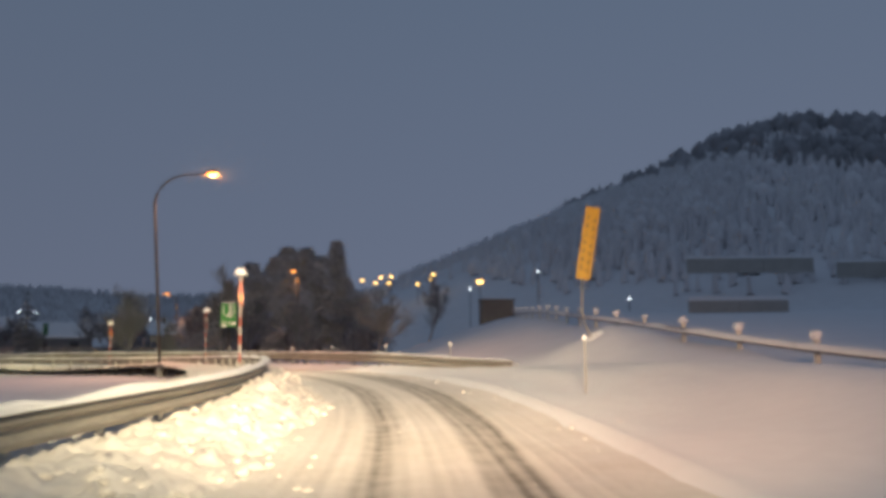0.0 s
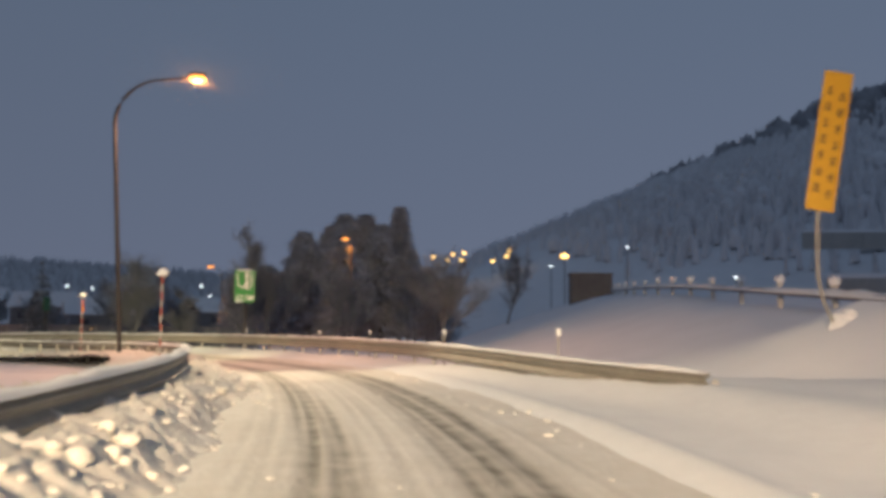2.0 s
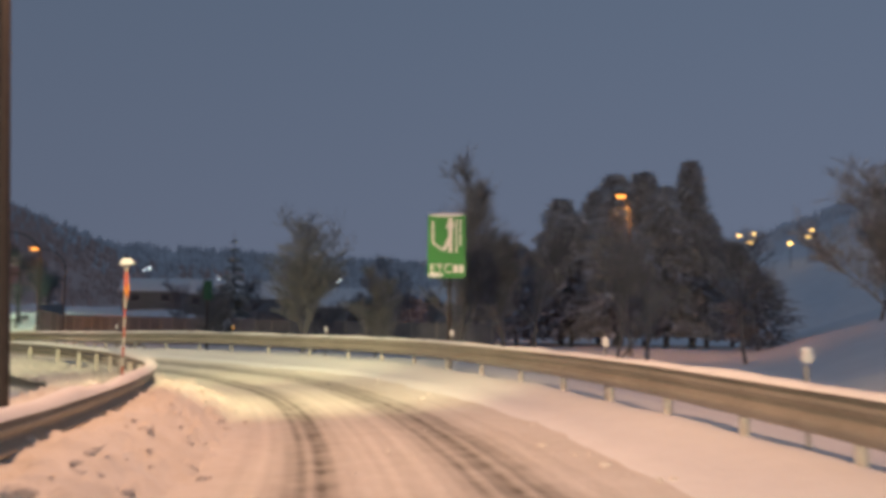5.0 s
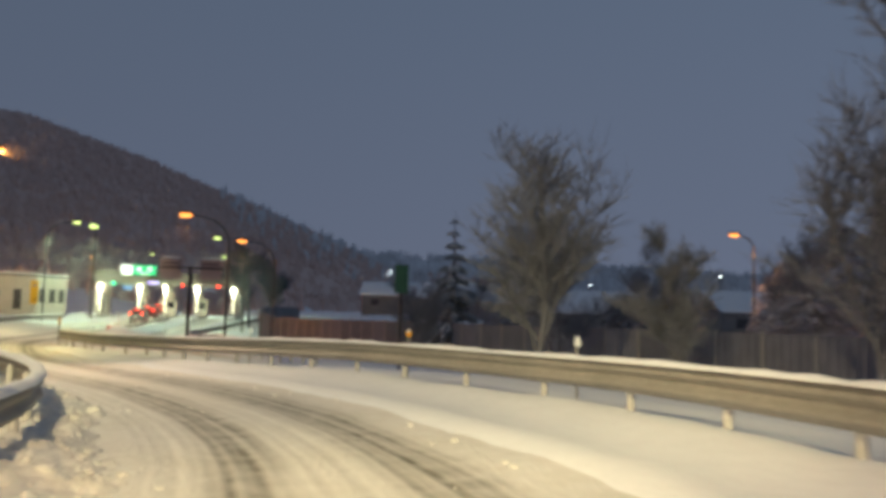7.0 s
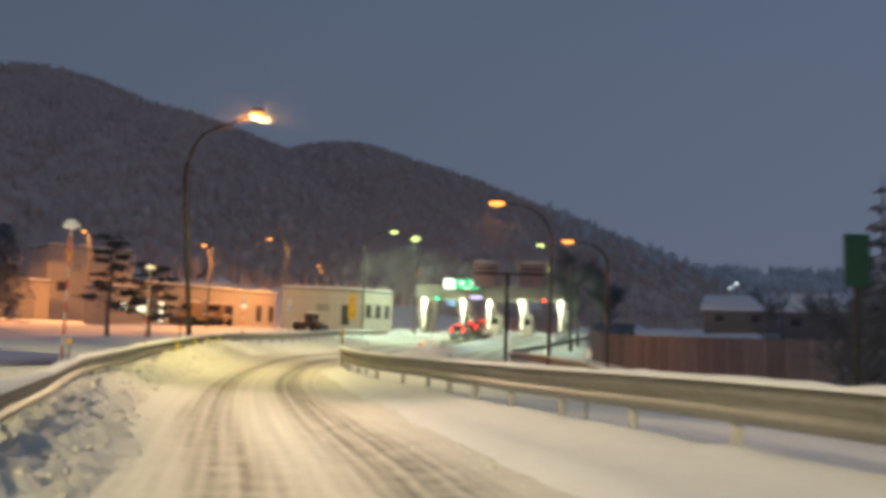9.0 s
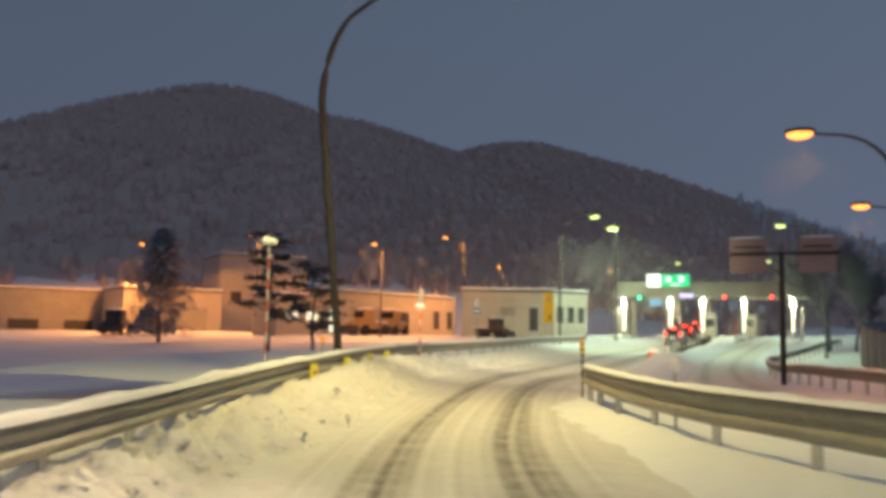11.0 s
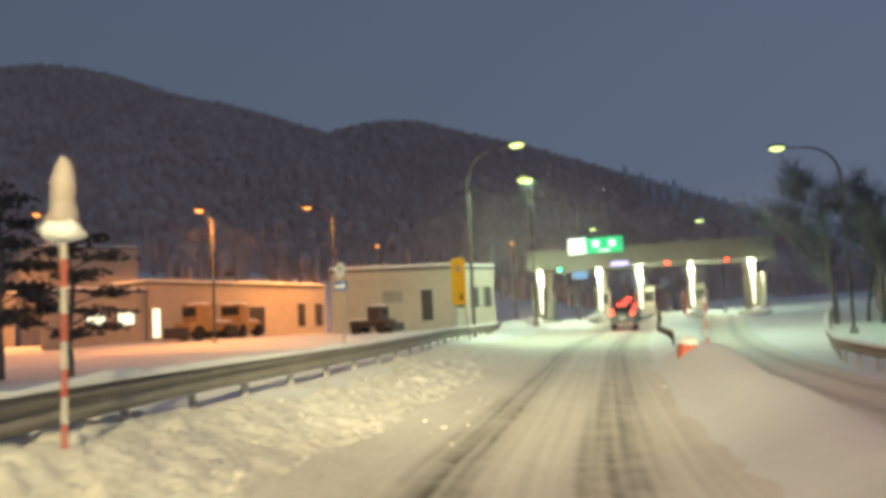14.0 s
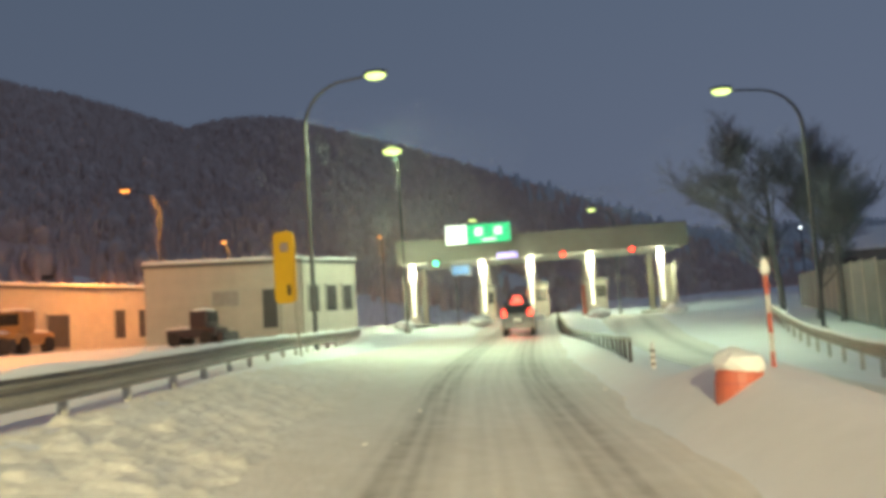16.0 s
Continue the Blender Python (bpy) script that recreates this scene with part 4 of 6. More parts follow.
def conifer(place, height, radius, seed, label):
    rng = random.Random(seed)
    root = thing("tree", place, label, "tree")
    bm = bmesh.new()
    tube(bm, [(0, 0, -0.4), (0, 0, height * 0.5), (0, 0, height * 0.98)], [height * 0.022, height * 0.014, 0.01], 7)
    part("trunk", bm, BARK, root)
    verts, faces, sverts, sfaces = [], [], [], []
    tiers = max(8, int(height * 1.6))
    for k in range(tiers):
        f = k / tiers
        z = height * (0.08 + 0.9 * f)
        r = radius * (1 - f) ** 0.8 * rng.uniform(0.8, 1.15) + 0.1
        n = int(9 + 7 * (1 - f))
        for j in range(n):
            a = 2 * math.pi * j / n + rng.uniform(-0.25, 0.25)
            q = r * rng.uniform(0.6, 1.12)
            d = Vector((math.cos(a), math.sin(a), 0))
            s = Vector((-d.y, d.x, 0))
            w = q * 0.26
            drop = q * rng.uniform(0.2, 0.5)
            for lay in range(2):
                b = len(verts)
                zz = z - lay * 0.12 * q
                tip = d * q + Vector((0, 0, zz - drop))
                mid = d * q * 0.55
                verts += [d * 0.03 + Vector((0, 0, zz + 0.1)), mid + s * w + Vector((0, 0, zz - drop * 0.55)), tip,
                          mid - s * w + Vector((0, 0, zz - drop * 0.55)), mid + Vector((0, 0, zz - drop * 0.15))]
                faces += [(b, b + 1, b + 4), (b + 1, b + 2, b + 4), (b + 2, b + 3, b + 4), (b + 3, b, b + 4)]
            if rng.random() < 0.45:
                b = len(sverts)
                lift = Vector((0, 0, 0.05))
                sverts += [mid * 0.7 + Vector((0, 0, zz + 0.16 * q - drop * 0.1)) + lift, mid * 1.2 + s * w * 0.6 + Vector((0, 0, zz - drop * 0.45 + 0.1 * q)) + lift,
                           tip * 0.95 + Vector((0, 0, 0.05 * (zz - drop))) + lift, mid * 1.2 - s * w * 0.6 + Vector((0, 0, zz - drop * 0.45 + 0.1 * q)) + lift]
                sfaces += [(b, b + 1, b + 2, b + 3)]
    sheet("crown", verts, faces, NEEDLES, root)
    if sverts:
        ob = sheet("snow_load", sverts, sfaces, SNOW, root)
        tagged(ob, "snow lying on the boughs", kind="stuff")
    return root


def belt_tree(place, height, spread, seed, label, density=1.0, loose=0.8):
    """A bare broadleaf tree with a dense haze of fine twigs."""
    rng = random.Random(seed)
    root = thing("tree", place, label, "tree")
    trunk = bmesh.new()
    verts, faces = [], []

    def twig(p, d, length, r):
        s = d.cross(Vector((0.3, 0.2, 0.9))).normalized()
        u = s.cross(d)
        b = len(verts)
        e = p + d * length
        for k in range(3):
            a = k * 2.094
            verts.append(p + (s * math.cos(a) + u * math.sin(a)) * r)
        verts.append(e)
        faces.extend([(b, b + 1, b + 3), (b + 1, b + 2, b + 3), (b + 2, b, b + 3)])

    def limb(start, way, length, r, level):
        pts, rad = [start], [r]
        p, d = start.copy(), way.copy()
        n = 4
        for k in range(n):
            d = (d + Vector((rng.uniform(-1, 1), rng.uniform(-1, 1), rng.uniform(-0.2, 0.6))) * 0.18).normalized()
            p = p + d * (length / n)
            pts.append(p.copy())
            rad.append(max(0.012, r * (1 - 0.7 * (k + 1) / n)))
        tube(trunk, pts, rad, 6 if level == 0 else 4, caps=False)
        if level == 2:
            for c in range(int(15 * density)):
                f = rng.uniform(0.1, 1)
                i = min(n - 1, int(f * n))
                q = pts[i].lerp(pts[i + 1], f * n - i)
                side = Vector((rng.uniform(-1, 1), rng.uniform(-1, 1), rng.uniform(-0.2, 1.1))).normalized()
                w = (d * 0.5 + side).normalized()
                long = length * rng.uniform(0.35, 0.8)
                twig(q, w, long, 0.011)
                for g in range(3):
                    w2 = (w + Vector((rng.uniform(-1, 1), rng.uniform(-1, 1), rng.uniform(-0.4, 0.8))) * 0.7).normalized()
                    twig(q + w * long * rng.uniform(0.3, 0.8), w2, long * rng.uniform(0.4, 0.7), 0.010)
            return
        for c in range((9, 6)[level]):
            f = rng.uniform(0.22 if level == 0 else 0.15, 1.0)
            i = min(n - 1, int(f * n))
            q = pts[i].lerp(pts[i + 1], f * n - i)
            a = rng.uniform(0, 2 * math.pi)
            side = Vector((math.cos(a), math.sin(a), rng.uniform(0.1, 0.9))).normalized()
            w = (d * 0.6 + side * (spread if level == 0 else loose)).normalized()
            limb(q, w, length * rng.uniform(0.38, 0.56) * (1.2 - 0.5 * f if level == 0 else 1), rad[i] * 0.5, level + 1)

    limb(Vector((0, 0, -0.5)), Vector((rng.uniform(-0.08, 0.08), rng.uniform(-0.08, 0.08), 1)).normalized(), height * 0.8, height * 0.017, 0)
    part("trunk", trunk, BARK, root)
    ob = sheet("crown", verts, faces, TWIGS, root)
    tagged(ob, "haze of fine bare twigs", kind="stuff")
    return root


def cedar(place, height, radius, seed, label, rounded=False):
    """A dense ragged conifer: overlapping drooping sprays round a trunk."""
    rng = random.Random(seed)
    root = thing("tree", place, label, "tree")
    bm = bmesh.new()
    tube(bm, [(0, 0, -0.5), (0, 0, height * 0.5), (0, 0, height * 0.95)], [height * 0.02, height * 0.013, 0.02], 7)
    part("trunk", bm, BARK, root)
    verts, faces = [], []
    for n in range(int(height * 240)):
        f = rng.random() ** 0.8
        z = height * (0.06 + 0.94 * f)
        a = rng.uniform(0, 2 * math.pi)
        bulge = noise.noise(Vector((math.cos(a) * 1.4, math.sin(a) * 1.4, z * 0.7 + seed * 9)))
        r = radius * (math.sqrt(max(0.0, 1 - (1.9 * f - 0.9) ** 2)) if rounded else (1 - f) ** 0.55) * (0.85 + 0.65 * bulge) + 0.12
        q = r * rng.uniform(0.35, 1.1)
        c = Vector((math.cos(a) * q, math.sin(a) * q, z))
        d = Vector((math.cos(a), math.sin(a), rng.uniform(-0.7, 0.35))).normalized()
        s = Vector((-math.sin(a), math.cos(a), rng.uniform(-0.4, 0.4))).normalized()
        w, l = rng.uniform(0.06, 0.15) * (0.5 + radius * 0.35), rng.uniform(0.22, 0.5) * (0.5 + radius * 0.35)
        b = len(verts)
        verts += [c - d * l * 0.5, c + s * w, c + d * l, c - s * w, c + Vector((0, 0, w * 0.6))]
        faces += [(b, b + 1, b + 4), (b + 1, b + 2, b + 4), (b + 2, b + 3, b + 4), (b + 3, b, b + 4)]
    tagged(sheet("crown", verts, faces, EVERGREEN if rounded or seed == 85 else CEDAR, root), "dense sprays of needles, paled for haze", kind="stuff")
    return root


def pine(place, height, spread, seed, label):
    """A garden pine with bare trunk and flat pads of needles with snow."""
    rng = random.Random(seed)
    root = thing("tree", place, label, "tree")
    bm = bmesh.new()
    pts = [Vector((0, 0, -0.5))]
    for k in range(1, 7):
        pts.append(Vector((0.12 * math.sin(k * 1.3 + seed), 0.12 * math.cos(k * 1.7), height * k / 6.3)))
    tube(bm, pts, [height * 0.022 * (1 - 0.12 * k) for k in range(7)], 7)
    verts, faces = [], []
    for n in range(16):
        f = 0.3 + 0.7 * n / 15
        a = n * 2.4 + rng.uniform(-0.4, 0.4)
        r = spread * (1.1 - 0.75 * f) * rng.uniform(0.6, 1.2)
        z = height * f * 0.95
        tip = Vector((math.cos(a) * r, math.sin(a) * r, z + 0.1))
        tube(bm, [(0, 0, z - 0.35), tuple(tip * 0.6 + Vector((0, 0, z * 0.4 - 0.08))), tuple(tip)], [0.05, 0.035, 0.015], 5)
        size = spread * rng.uniform(0.3, 0.5)
        for m in range(70):
            b = len(verts)
            e = tip + Vector((rng.gauss(0, size * 0.5), rng.gauss(0, size * 0.5), rng.gauss(0.02, 0.10)))
            w = rng.uniform(0.10, 0.22)
            for k in range(3):
                t = k * 2.094 + rng.random()
                verts.append(e + Vector((math.cos(t) * w, math.sin(t) * w, rng.uniform(-0.08, 0.08))))
            verts.append(e + Vector((0, 0, rng.uniform(0.06, 0.16))))
            faces += [(b, b + 1, b + 3), (b + 1, b + 2, b + 3), (b + 2, b, b + 3)]
    part("trunk", bm, BARK, root)
    tagged(sheet("crown", verts, faces, PINE, root), "flat pads of dark needles", kind="stuff")
    return root


def plant(kind, x, y, *rest):
    return kind((x, y, ground_at(x, y)), *rest)


plant(belt_tree, -19.4, 65.8, 7.2, 0.2, 21, "slender upright bare tree behind the green sign", 1.9, 0.35)
plant(belt_tree, -18.0, 66.8, 5.4, 0.3, 22, "slender upright bare tree behind the green sign", 1.7, 0.45)
plant(belt_tree, -27.8, 68.6, 6.4, 0.65, 23, "wide bare broadleaf tree dusted with snow", 1.8)
plant(belt_tree, -25.0, 69.8, 3.9, 0.6, 34, "bare broadleaf tree in the belt behind the guardrail", 1.6)
plant(conifer, -45.4, 87.1, 8.0, 2.0, 25, "snow-laden fir beyond the guardrail")
plant(belt_tree, -6.3, 57.5, 5.4, 0.7, 26, "bare leaning tree at the foot of the embankment", 1.2)
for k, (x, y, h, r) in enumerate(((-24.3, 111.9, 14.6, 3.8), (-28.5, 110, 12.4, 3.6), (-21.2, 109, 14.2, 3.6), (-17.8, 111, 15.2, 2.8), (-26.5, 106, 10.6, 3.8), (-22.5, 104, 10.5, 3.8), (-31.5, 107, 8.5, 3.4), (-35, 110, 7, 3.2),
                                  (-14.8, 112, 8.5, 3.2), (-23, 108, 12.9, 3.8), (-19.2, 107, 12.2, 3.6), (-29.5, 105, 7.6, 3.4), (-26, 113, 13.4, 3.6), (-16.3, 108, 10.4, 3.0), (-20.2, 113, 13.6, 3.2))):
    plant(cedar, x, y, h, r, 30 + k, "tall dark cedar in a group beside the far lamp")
for k, (x, y, h) in enumerate(((-33, 78, 4.6), (-37, 83, 5.2), (-41, 79, 4.0), (-20, 76, 6.2), (-14.5, 74, 6.0), (-11, 80, 6.5), (-30, 92, 6.5), (-38, 98, 6.8), (-44, 104, 6.2), (-56, 102, 5.5), (-64, 108, 5.8), (-14, 66, 4.6), (-5, 92, 7), (-72, 112, 5.6))):
    plant(belt_tree, x, y, h, 0.9, 50 + k, "bare tree in the hazy belt behind the guardrail", 1.0)
for k, (x, y, h, r) in enumerate(((-35.5, 88, 3.4, 1.8), (-26, 84, 3.2, 1.7), (-58, 110, 3.5, 1.9), (-47, 118, 4.5, 2.2), (-12, 100, 5, 2.4))):
    plant(cedar, x, y, h, r, 70 + k, "rounded dark evergreen shrub in the belt", True)
plant(belt_tree, -95.3, 112.2, 10.0, 1.1, 81, "wide bare tree beside the toll plaza fence", 2.2)
plant(belt_tree, -93.2, 113.4, 8.6, 1.1, 87, "wide bare tree beside the toll plaza fence", 2.0)
plant(belt_tree, -95.0, 114.4, 7.4, 1.0, 82, "dense dark bare tree beside the toll plaza fence", 2.4)
plant(pine, -97.6, 71.9, 6.3, 2.3, 83, "dark garden pine with flat needle pads")
plant(pine, -101.0, 69.3, 8.4, 2.0, 84, "dark garden pine with flat needle pads")
plant(cedar, -119.5, 61.9, 10.0, 2.7, 85, "broad dark fir standing on the snow field")
plant(bare_tree, -49.0, 58.6, 3.4, 0.5, 86, "small bare tree leaning in the snow behind the rail", -0.25, 0.7)


# ---------------------------------------------------------------- marker poles, delineators and boards along the road
def snow_pole(place, height, label, arrow=True, turn=0.0, cap=0.2, banded=True):
    root = thing("marker_pole", place, label, "marker pole", "red and white marker poles", turn)
    bm = bmesh.new()
    tube(bm, [(0, 0, -0.5), (0, 0, height)], 0.025 if banded else 0.020, 10)
    part("pole", bm, WORN_WHITE if banded else STEEL, root)
    z = 0.35 if banded else height
    while z < height - (0.9 if arrow else 0.2):
        bm = bmesh.new()
        tube(bm, [(0, 0, z), (0, 0, z + 0.22)], 0.027, 10)
        part("band", bm, RED, root, "red reflective band")
        z += 0.44
    if arrow:
        bm = bmesh.new()
        v = [bm.verts.new(c) for c in ((-0.03, -0.05, height - 0.15), (0.03, -0.05, height - 0.15), (0.085, -0.05, height - 0.58), (0.03, -0.05, height - 0.82), (-0.06, -0.05, height - 0.55))]
        bm.faces.new(v)
        g = bmesh.ops.extrude_face_region(bm, geom=bm.faces[:])
        bmesh.ops.translate(bm, vec=(0, 0.012, 0), verts=[x for x in g["geom"] if isinstance(x, bmesh.types.BMVert)])
        part("arrow_plate", bm, RED, root, "worn red arrow plate pointing to the road edge")
        bm = bmesh.new()
        for s in (-1, 1):
            box(bm, (0.022, 0.006, 0.24), (0.012 + 0.025 * s, -0.056, height - 0.58), 0, Matrix.Rotation(0.25 * s, 3, "Y"))
        part("stripe", bm, AMBER, root, "pale reflective stripes on the arrow")
    bm = bmesh.new()
    made = box(bm, (cap * 1.8, cap * 1.4, 0.17), (0, 0, height + 0.07), 0.055)
    for v in made:
        v.co += Vector((0, 0, 0.05)) * noise.noise(v.co * 7 + Vector((height * 5, 0, 0))) + Vector((v.co.x, v.co.y, 0)) * (0.25 if v.co.z < height + 0.07 else -0.1)
    part("snow_cap", bm, SNOW, root, "round cap of snow")
    return root


def on_ground(x, y):
    s, off, z, d = near_road(np.array([x]), np.array([y]))
    return (x, y, float(z[0]) if abs(float(off[0])) < 6 else ground_at(x, y))


for x, y, top, turn, arrow in ((-5.9, 21.7, 2.98, 0.2, True), (-12.1, 38.9, 2.85, 0.4, False), (-22.3, 52.8, 2.76, 0.9, True), (-44.74, 60.61, 3.25, 1.2, True),
                               (-67.15, 70.62, 2.40, 1.0, False), (-57.2, 64.42, 3.3, 1.1, False)):
    p = on_ground(x, y)
    snow_pole(p, top - p[2], "red and white banded marker pole with a cap of snow", arrow, turn, 0.15)
p = on_ground(-67.15, 70.62)
root = thing("snow_peak", (p[0], p[1], 2.54), "tall cone of snow standing on a marker pole", "snow cap")
bm = bmesh.new()
tube(bm, [(0, 0, 0), (0.01, 0, 0.16), (0.03, 0, 0.31), (0.02, 0.01, 0.44), (0.03, 0, 0.53)], [0.12, 0.095, 0.098, 0.065, 0.02], 12)
# snow darkened and pinked in its colour, as above the headlights' reach
part("snow_cone", bm, material("dimmed_snow", (0.40, 0.34, 0.32), 0.9, vary=0.2, grain=9), root)
p = on_ground(2.37, 19.5)
snow_pole(p, 1.25 - p[2], "thin white marker pole half buried in the shoulder", False, 0, 0.06, False)
snow_pole((-77.0, 86.1, 0.45), 1.48, "red and white marker pole behind a crash drum", False, 0, 0.05)


def delineator(place, turn, label, disc):
    root = thing("delineator", place, label, "delineator", "round delineators on the rail", turn)
    bm = bmesh.new()
    tube(bm, [(0, 0, -0.2), (0, 0, 1.0)], 0.02, 8)
    part("stem", bm, STEEL, root)
    bm = bmesh.new()
    tube(bm, [(0, -0.03, 1.08), (0, 0.0, 1.08)], 0.06, 16)
    part("reflector", bm, disc, root)
    bm = bmesh.new()
    blob(bm, (0.055, 0.045, 0.03), (0, 0, 1.155), seed=3)
    part("snow_cap", bm, SNOW, root, "small cap of snow")
    return root


for k, s in enumerate((72, 79, 86.5, 92.0, 99.5, 106.9, 111.6, 119, 126, 133)):
    o = float(across(RIGHT_RAIL, s)) - 0.25
    q = on_road(np.array([s]), np.array([o]))[0]
    q2 = on_road(np.array([s + 1]), np.array([o]))[0]
    delineator(tuple(q), math.atan2(q2[1] - q[1], q2[0] - q[0]) - math.pi / 2, "white round delineator behind the rail" if k != 6 else "amber round delineator behind the rail", AMBER if k == 6 else WHITE)
for s in (126.6, 140):
    o = float(across(LEFT_RAIL, s)) + 0.35
    q = on_road(np.array([s]), np.array([o]))[0]
    delineator(tuple(q), 1.1, "amber round delineator behind the rail", AMBER)

YELLOW_BRIGHT = material("yellow_reflective_board", (0.90, 0.82, 0.02), 0.35, vary=0.08, grain=6)
for s in (137.6, 140.6, 143.2, 145.9):
    o = float(across(LEFT_RAIL, s)) - 0.09
    a, b = on_road(np.array([s - 0.27, s + 0.27]), np.array([o, o]))
    bm = bmesh.new()
    box(bm, (0.54, 0.02, 0.40), (0, 0, 0), 0.02)
    ob = part("reflector_board", bm, YELLOW_BRIGHT, left_rail, "bright yellow reflector board on the rail")
    ob.location = Vector((a + b) / 2) + Vector((0, 0, 0.48))
    ob.rotation_euler = (0, 0, math.atan2(b[1] - a[1], b[0] - a[0]))
    bm = bmesh.new()
    box(bm, (0.2, 0.012, 0.08), (0.02, -0.017, 0.02), 0.01)
    part("reflector_mark", bm, RED, ob, "red mark on the board")


def post_sign(name, place, turn, label, category="sign"):
    return thing(name, place, label, category, turn=turn)


def rounded_panel(width, height, radius, depth, centre):
    """A sheet with rounded corners, upright in the x-z plane."""
    bm = bmesh.new()
    ring = []
    for cx, cz, a0 in ((1, 1, 0), (-1, 1, 90), (-1, -1, 180), (1, -1, 270)):
        for k in range(6):
            a = radians(a0 + 18 * k)
            ring.append(bm.verts.new((centre[0] + cx * (width / 2 - radius) + radius * math.cos(a), centre[1] - depth / 2, centre[2] + cz * (height / 2 - radius) + radius * math.sin(a))))
    face = bm.faces.new(ring)
    out = bmesh.ops.extrude_face_region(bm, geom=[face])
    bmesh.ops.translate(bm, vec=(0, depth, 0), verts=[v for v in out["geom"] if isinstance(v, bmesh.types.BMVert)])
    bmesh.ops.recalc_face_normals(bm, faces=bm.faces[:])
    return bm


# tall yellow sign on the embankment
lean = Matrix.Rotation(radians(10.0), 3, "Y")
root = post_sign("yellow_sign", (3.75, 32.5, ground_at(3.75, 32.5)), 0.05, "tall yellow warning sign leaning on a bent snowy pole")
gz = ground_at(3.75, 32.5)
bm = bmesh.new()
tube(bm, [(0.75, 0.5, -0.5), (0.6, 0.4, 0.25), (0.3, 0.2, 0.8), (0.16, 0.06, 1.3), (0.18, 0.05, 3.4 - gz), (0.62, 0.05, 6.1 - gz)], 0.034, 10)
part("pole", bm, STEEL, root)
bm = bmesh.new()
blob(bm, (0.24, 0.2, 0.3), (0.66, 0.42, 0.3), seed=5, rough=0.35)
blob(bm, (0.17, 0.16, 0.16), (0.85, 0.45, 0.5), seed=6, rough=0.35)
part("snow_clump", bm, SNOW, root, "clump of snow round the foot of the pole")
bm = bmesh.new()
box(bm, (0.54, 0.03, 2.74), (0, 0, 0), 0.012, lean)
panel = part("panel", bm, YELLOW, root)
panel.location = (0.44, 0, 4.96 - gz)
rng = random.Random(8)
for col in (-0.12, 0.12):
    for k in range(7):
        bm = bmesh.new()
        for m in range(3):
            box(bm, (rng.uniform(0.07, 0.15), 0.006, rng.uniform(0.02, 0.035)), (0, 0, 0.06 * (m - 1)))
        bmesh.ops.rotate(bm, cent=(0, 0, 0), matrix=lean, verts=bm.verts[:])
        bmesh.ops.translate(bm, vec=lean @ Vector((col, -0.02, 0.98 - 0.32 * k - 0.1 * (col > 0))), verts=bm.verts[:])
        part("writing", bm, BLACK, panel, "illegible dark characters")

# green toll lane sign
root = post_sign("lane_sign", (-16.5, 57.95, ground_at(-16.5, 57.95)), radians(14), "green toll lane sign with white arrows and letters")
gz = ground_at(-16.5, 57.95) - 0.08
bm = bmesh.new()
tube(bm, [(0, 0.55, -0.5), (0, 0.55, 4.1 - gz)], 0.045, 10)
part("pole", bm, POLE, root)
for z in (2.85, 3.9):
    bm = bmesh.new()
    tube(bm, [(0, 0.56, z - gz), (0, 0.01, z - gz)], 0.025, 8)
    part("bracket", bm, POLE, root)
panel = part("panel", rounded_panel(1.0, 1.64, 0.07, 0.04, (0, 0, 3.39 - gz)), GREEN, root)
for a, b, w in (((-0.36, 0.55), (-0.36, -0.02), 0.05), ((-0.36, -0.02), (-0.12, -0.2), 0.05), ((-0.08, -0.22), (0.08, 0.1), 0.09), ((0.10, 0.62), (0.10, -0.28), 0.10),
                ((0.26, 0.58), (0.26, -0.28), 0.04), ((0.36, 0.58), (0.36, -0.1), 0.04), ((0.0, 0.35), (0.1, 0.62), 0.05), ((0.2, 0.35), (0.1, 0.62), 0.05)):
    va, vb = Vector((a[0], 0, a[1])), Vector((b[0], 0, b[1]))
    d = vb - va
    bm = bmesh.new()
    box(bm, (w, 0.008, d.length), (0, 0, 0), 0, Matrix.Rotation(math.atan2(d.x, d.z), 3, "Y"))
    bmesh.ops.translate(bm, vec=(va + vb) / 2 + Vector((0, -0.026, 3.5 - gz)), verts=bm.verts[:])
    part("arrow_line", bm, WHITE, panel, "white lane arrow stroke")


def letters(text, size, mat, parent, place, name="writing"):
    curve = bpy.data.curves.new(name, "FONT")
    curve.body, curve.size, curve.extrude, curve.align_x, curve.align_y = text, size, 0.004, "CENTER", "CENTER"
    temp = bpy.data.objects.new(name, curve)
    mesh = bpy.data.meshes.new_from_object(temp)
    bpy.data.objects.remove(temp)
    mesh.materials.append(mat)
    ob = new(name, mesh)
    ob.parent = parent
    ob.location = place
    ob.rotation_euler = (radians(90), 0, 0)
    return ob


letters("ETC", 0.33, WHITE, panel, (-0.14, -0.024, 2.80 - gz))
bm = bmesh.new()
for k in range(2):
    box(bm, (0.12, 0.008, 0.2), (0.24 + 0.15 * k, -0.026, 2.80 - gz))
part("writing", bm, WHITE, panel, "two illegible characters")
bm = bmesh.new()
blob(bm, (0.5, 0.05, 0.05), (0, 0, 4.2 - gz), seed=2, rough=0.2)
part("snow_cap", bm, SNOW, root, "snow lying on the top edge")

bm = bmesh.new()
blob(bm, (0.2, 0.022, 0.06), (-0.28, -0.03, 2.64 - gz), seed=3, rough=0.4)
part("snow_patch", bm, SNOW, panel, "wet snow stuck on the lower corner")

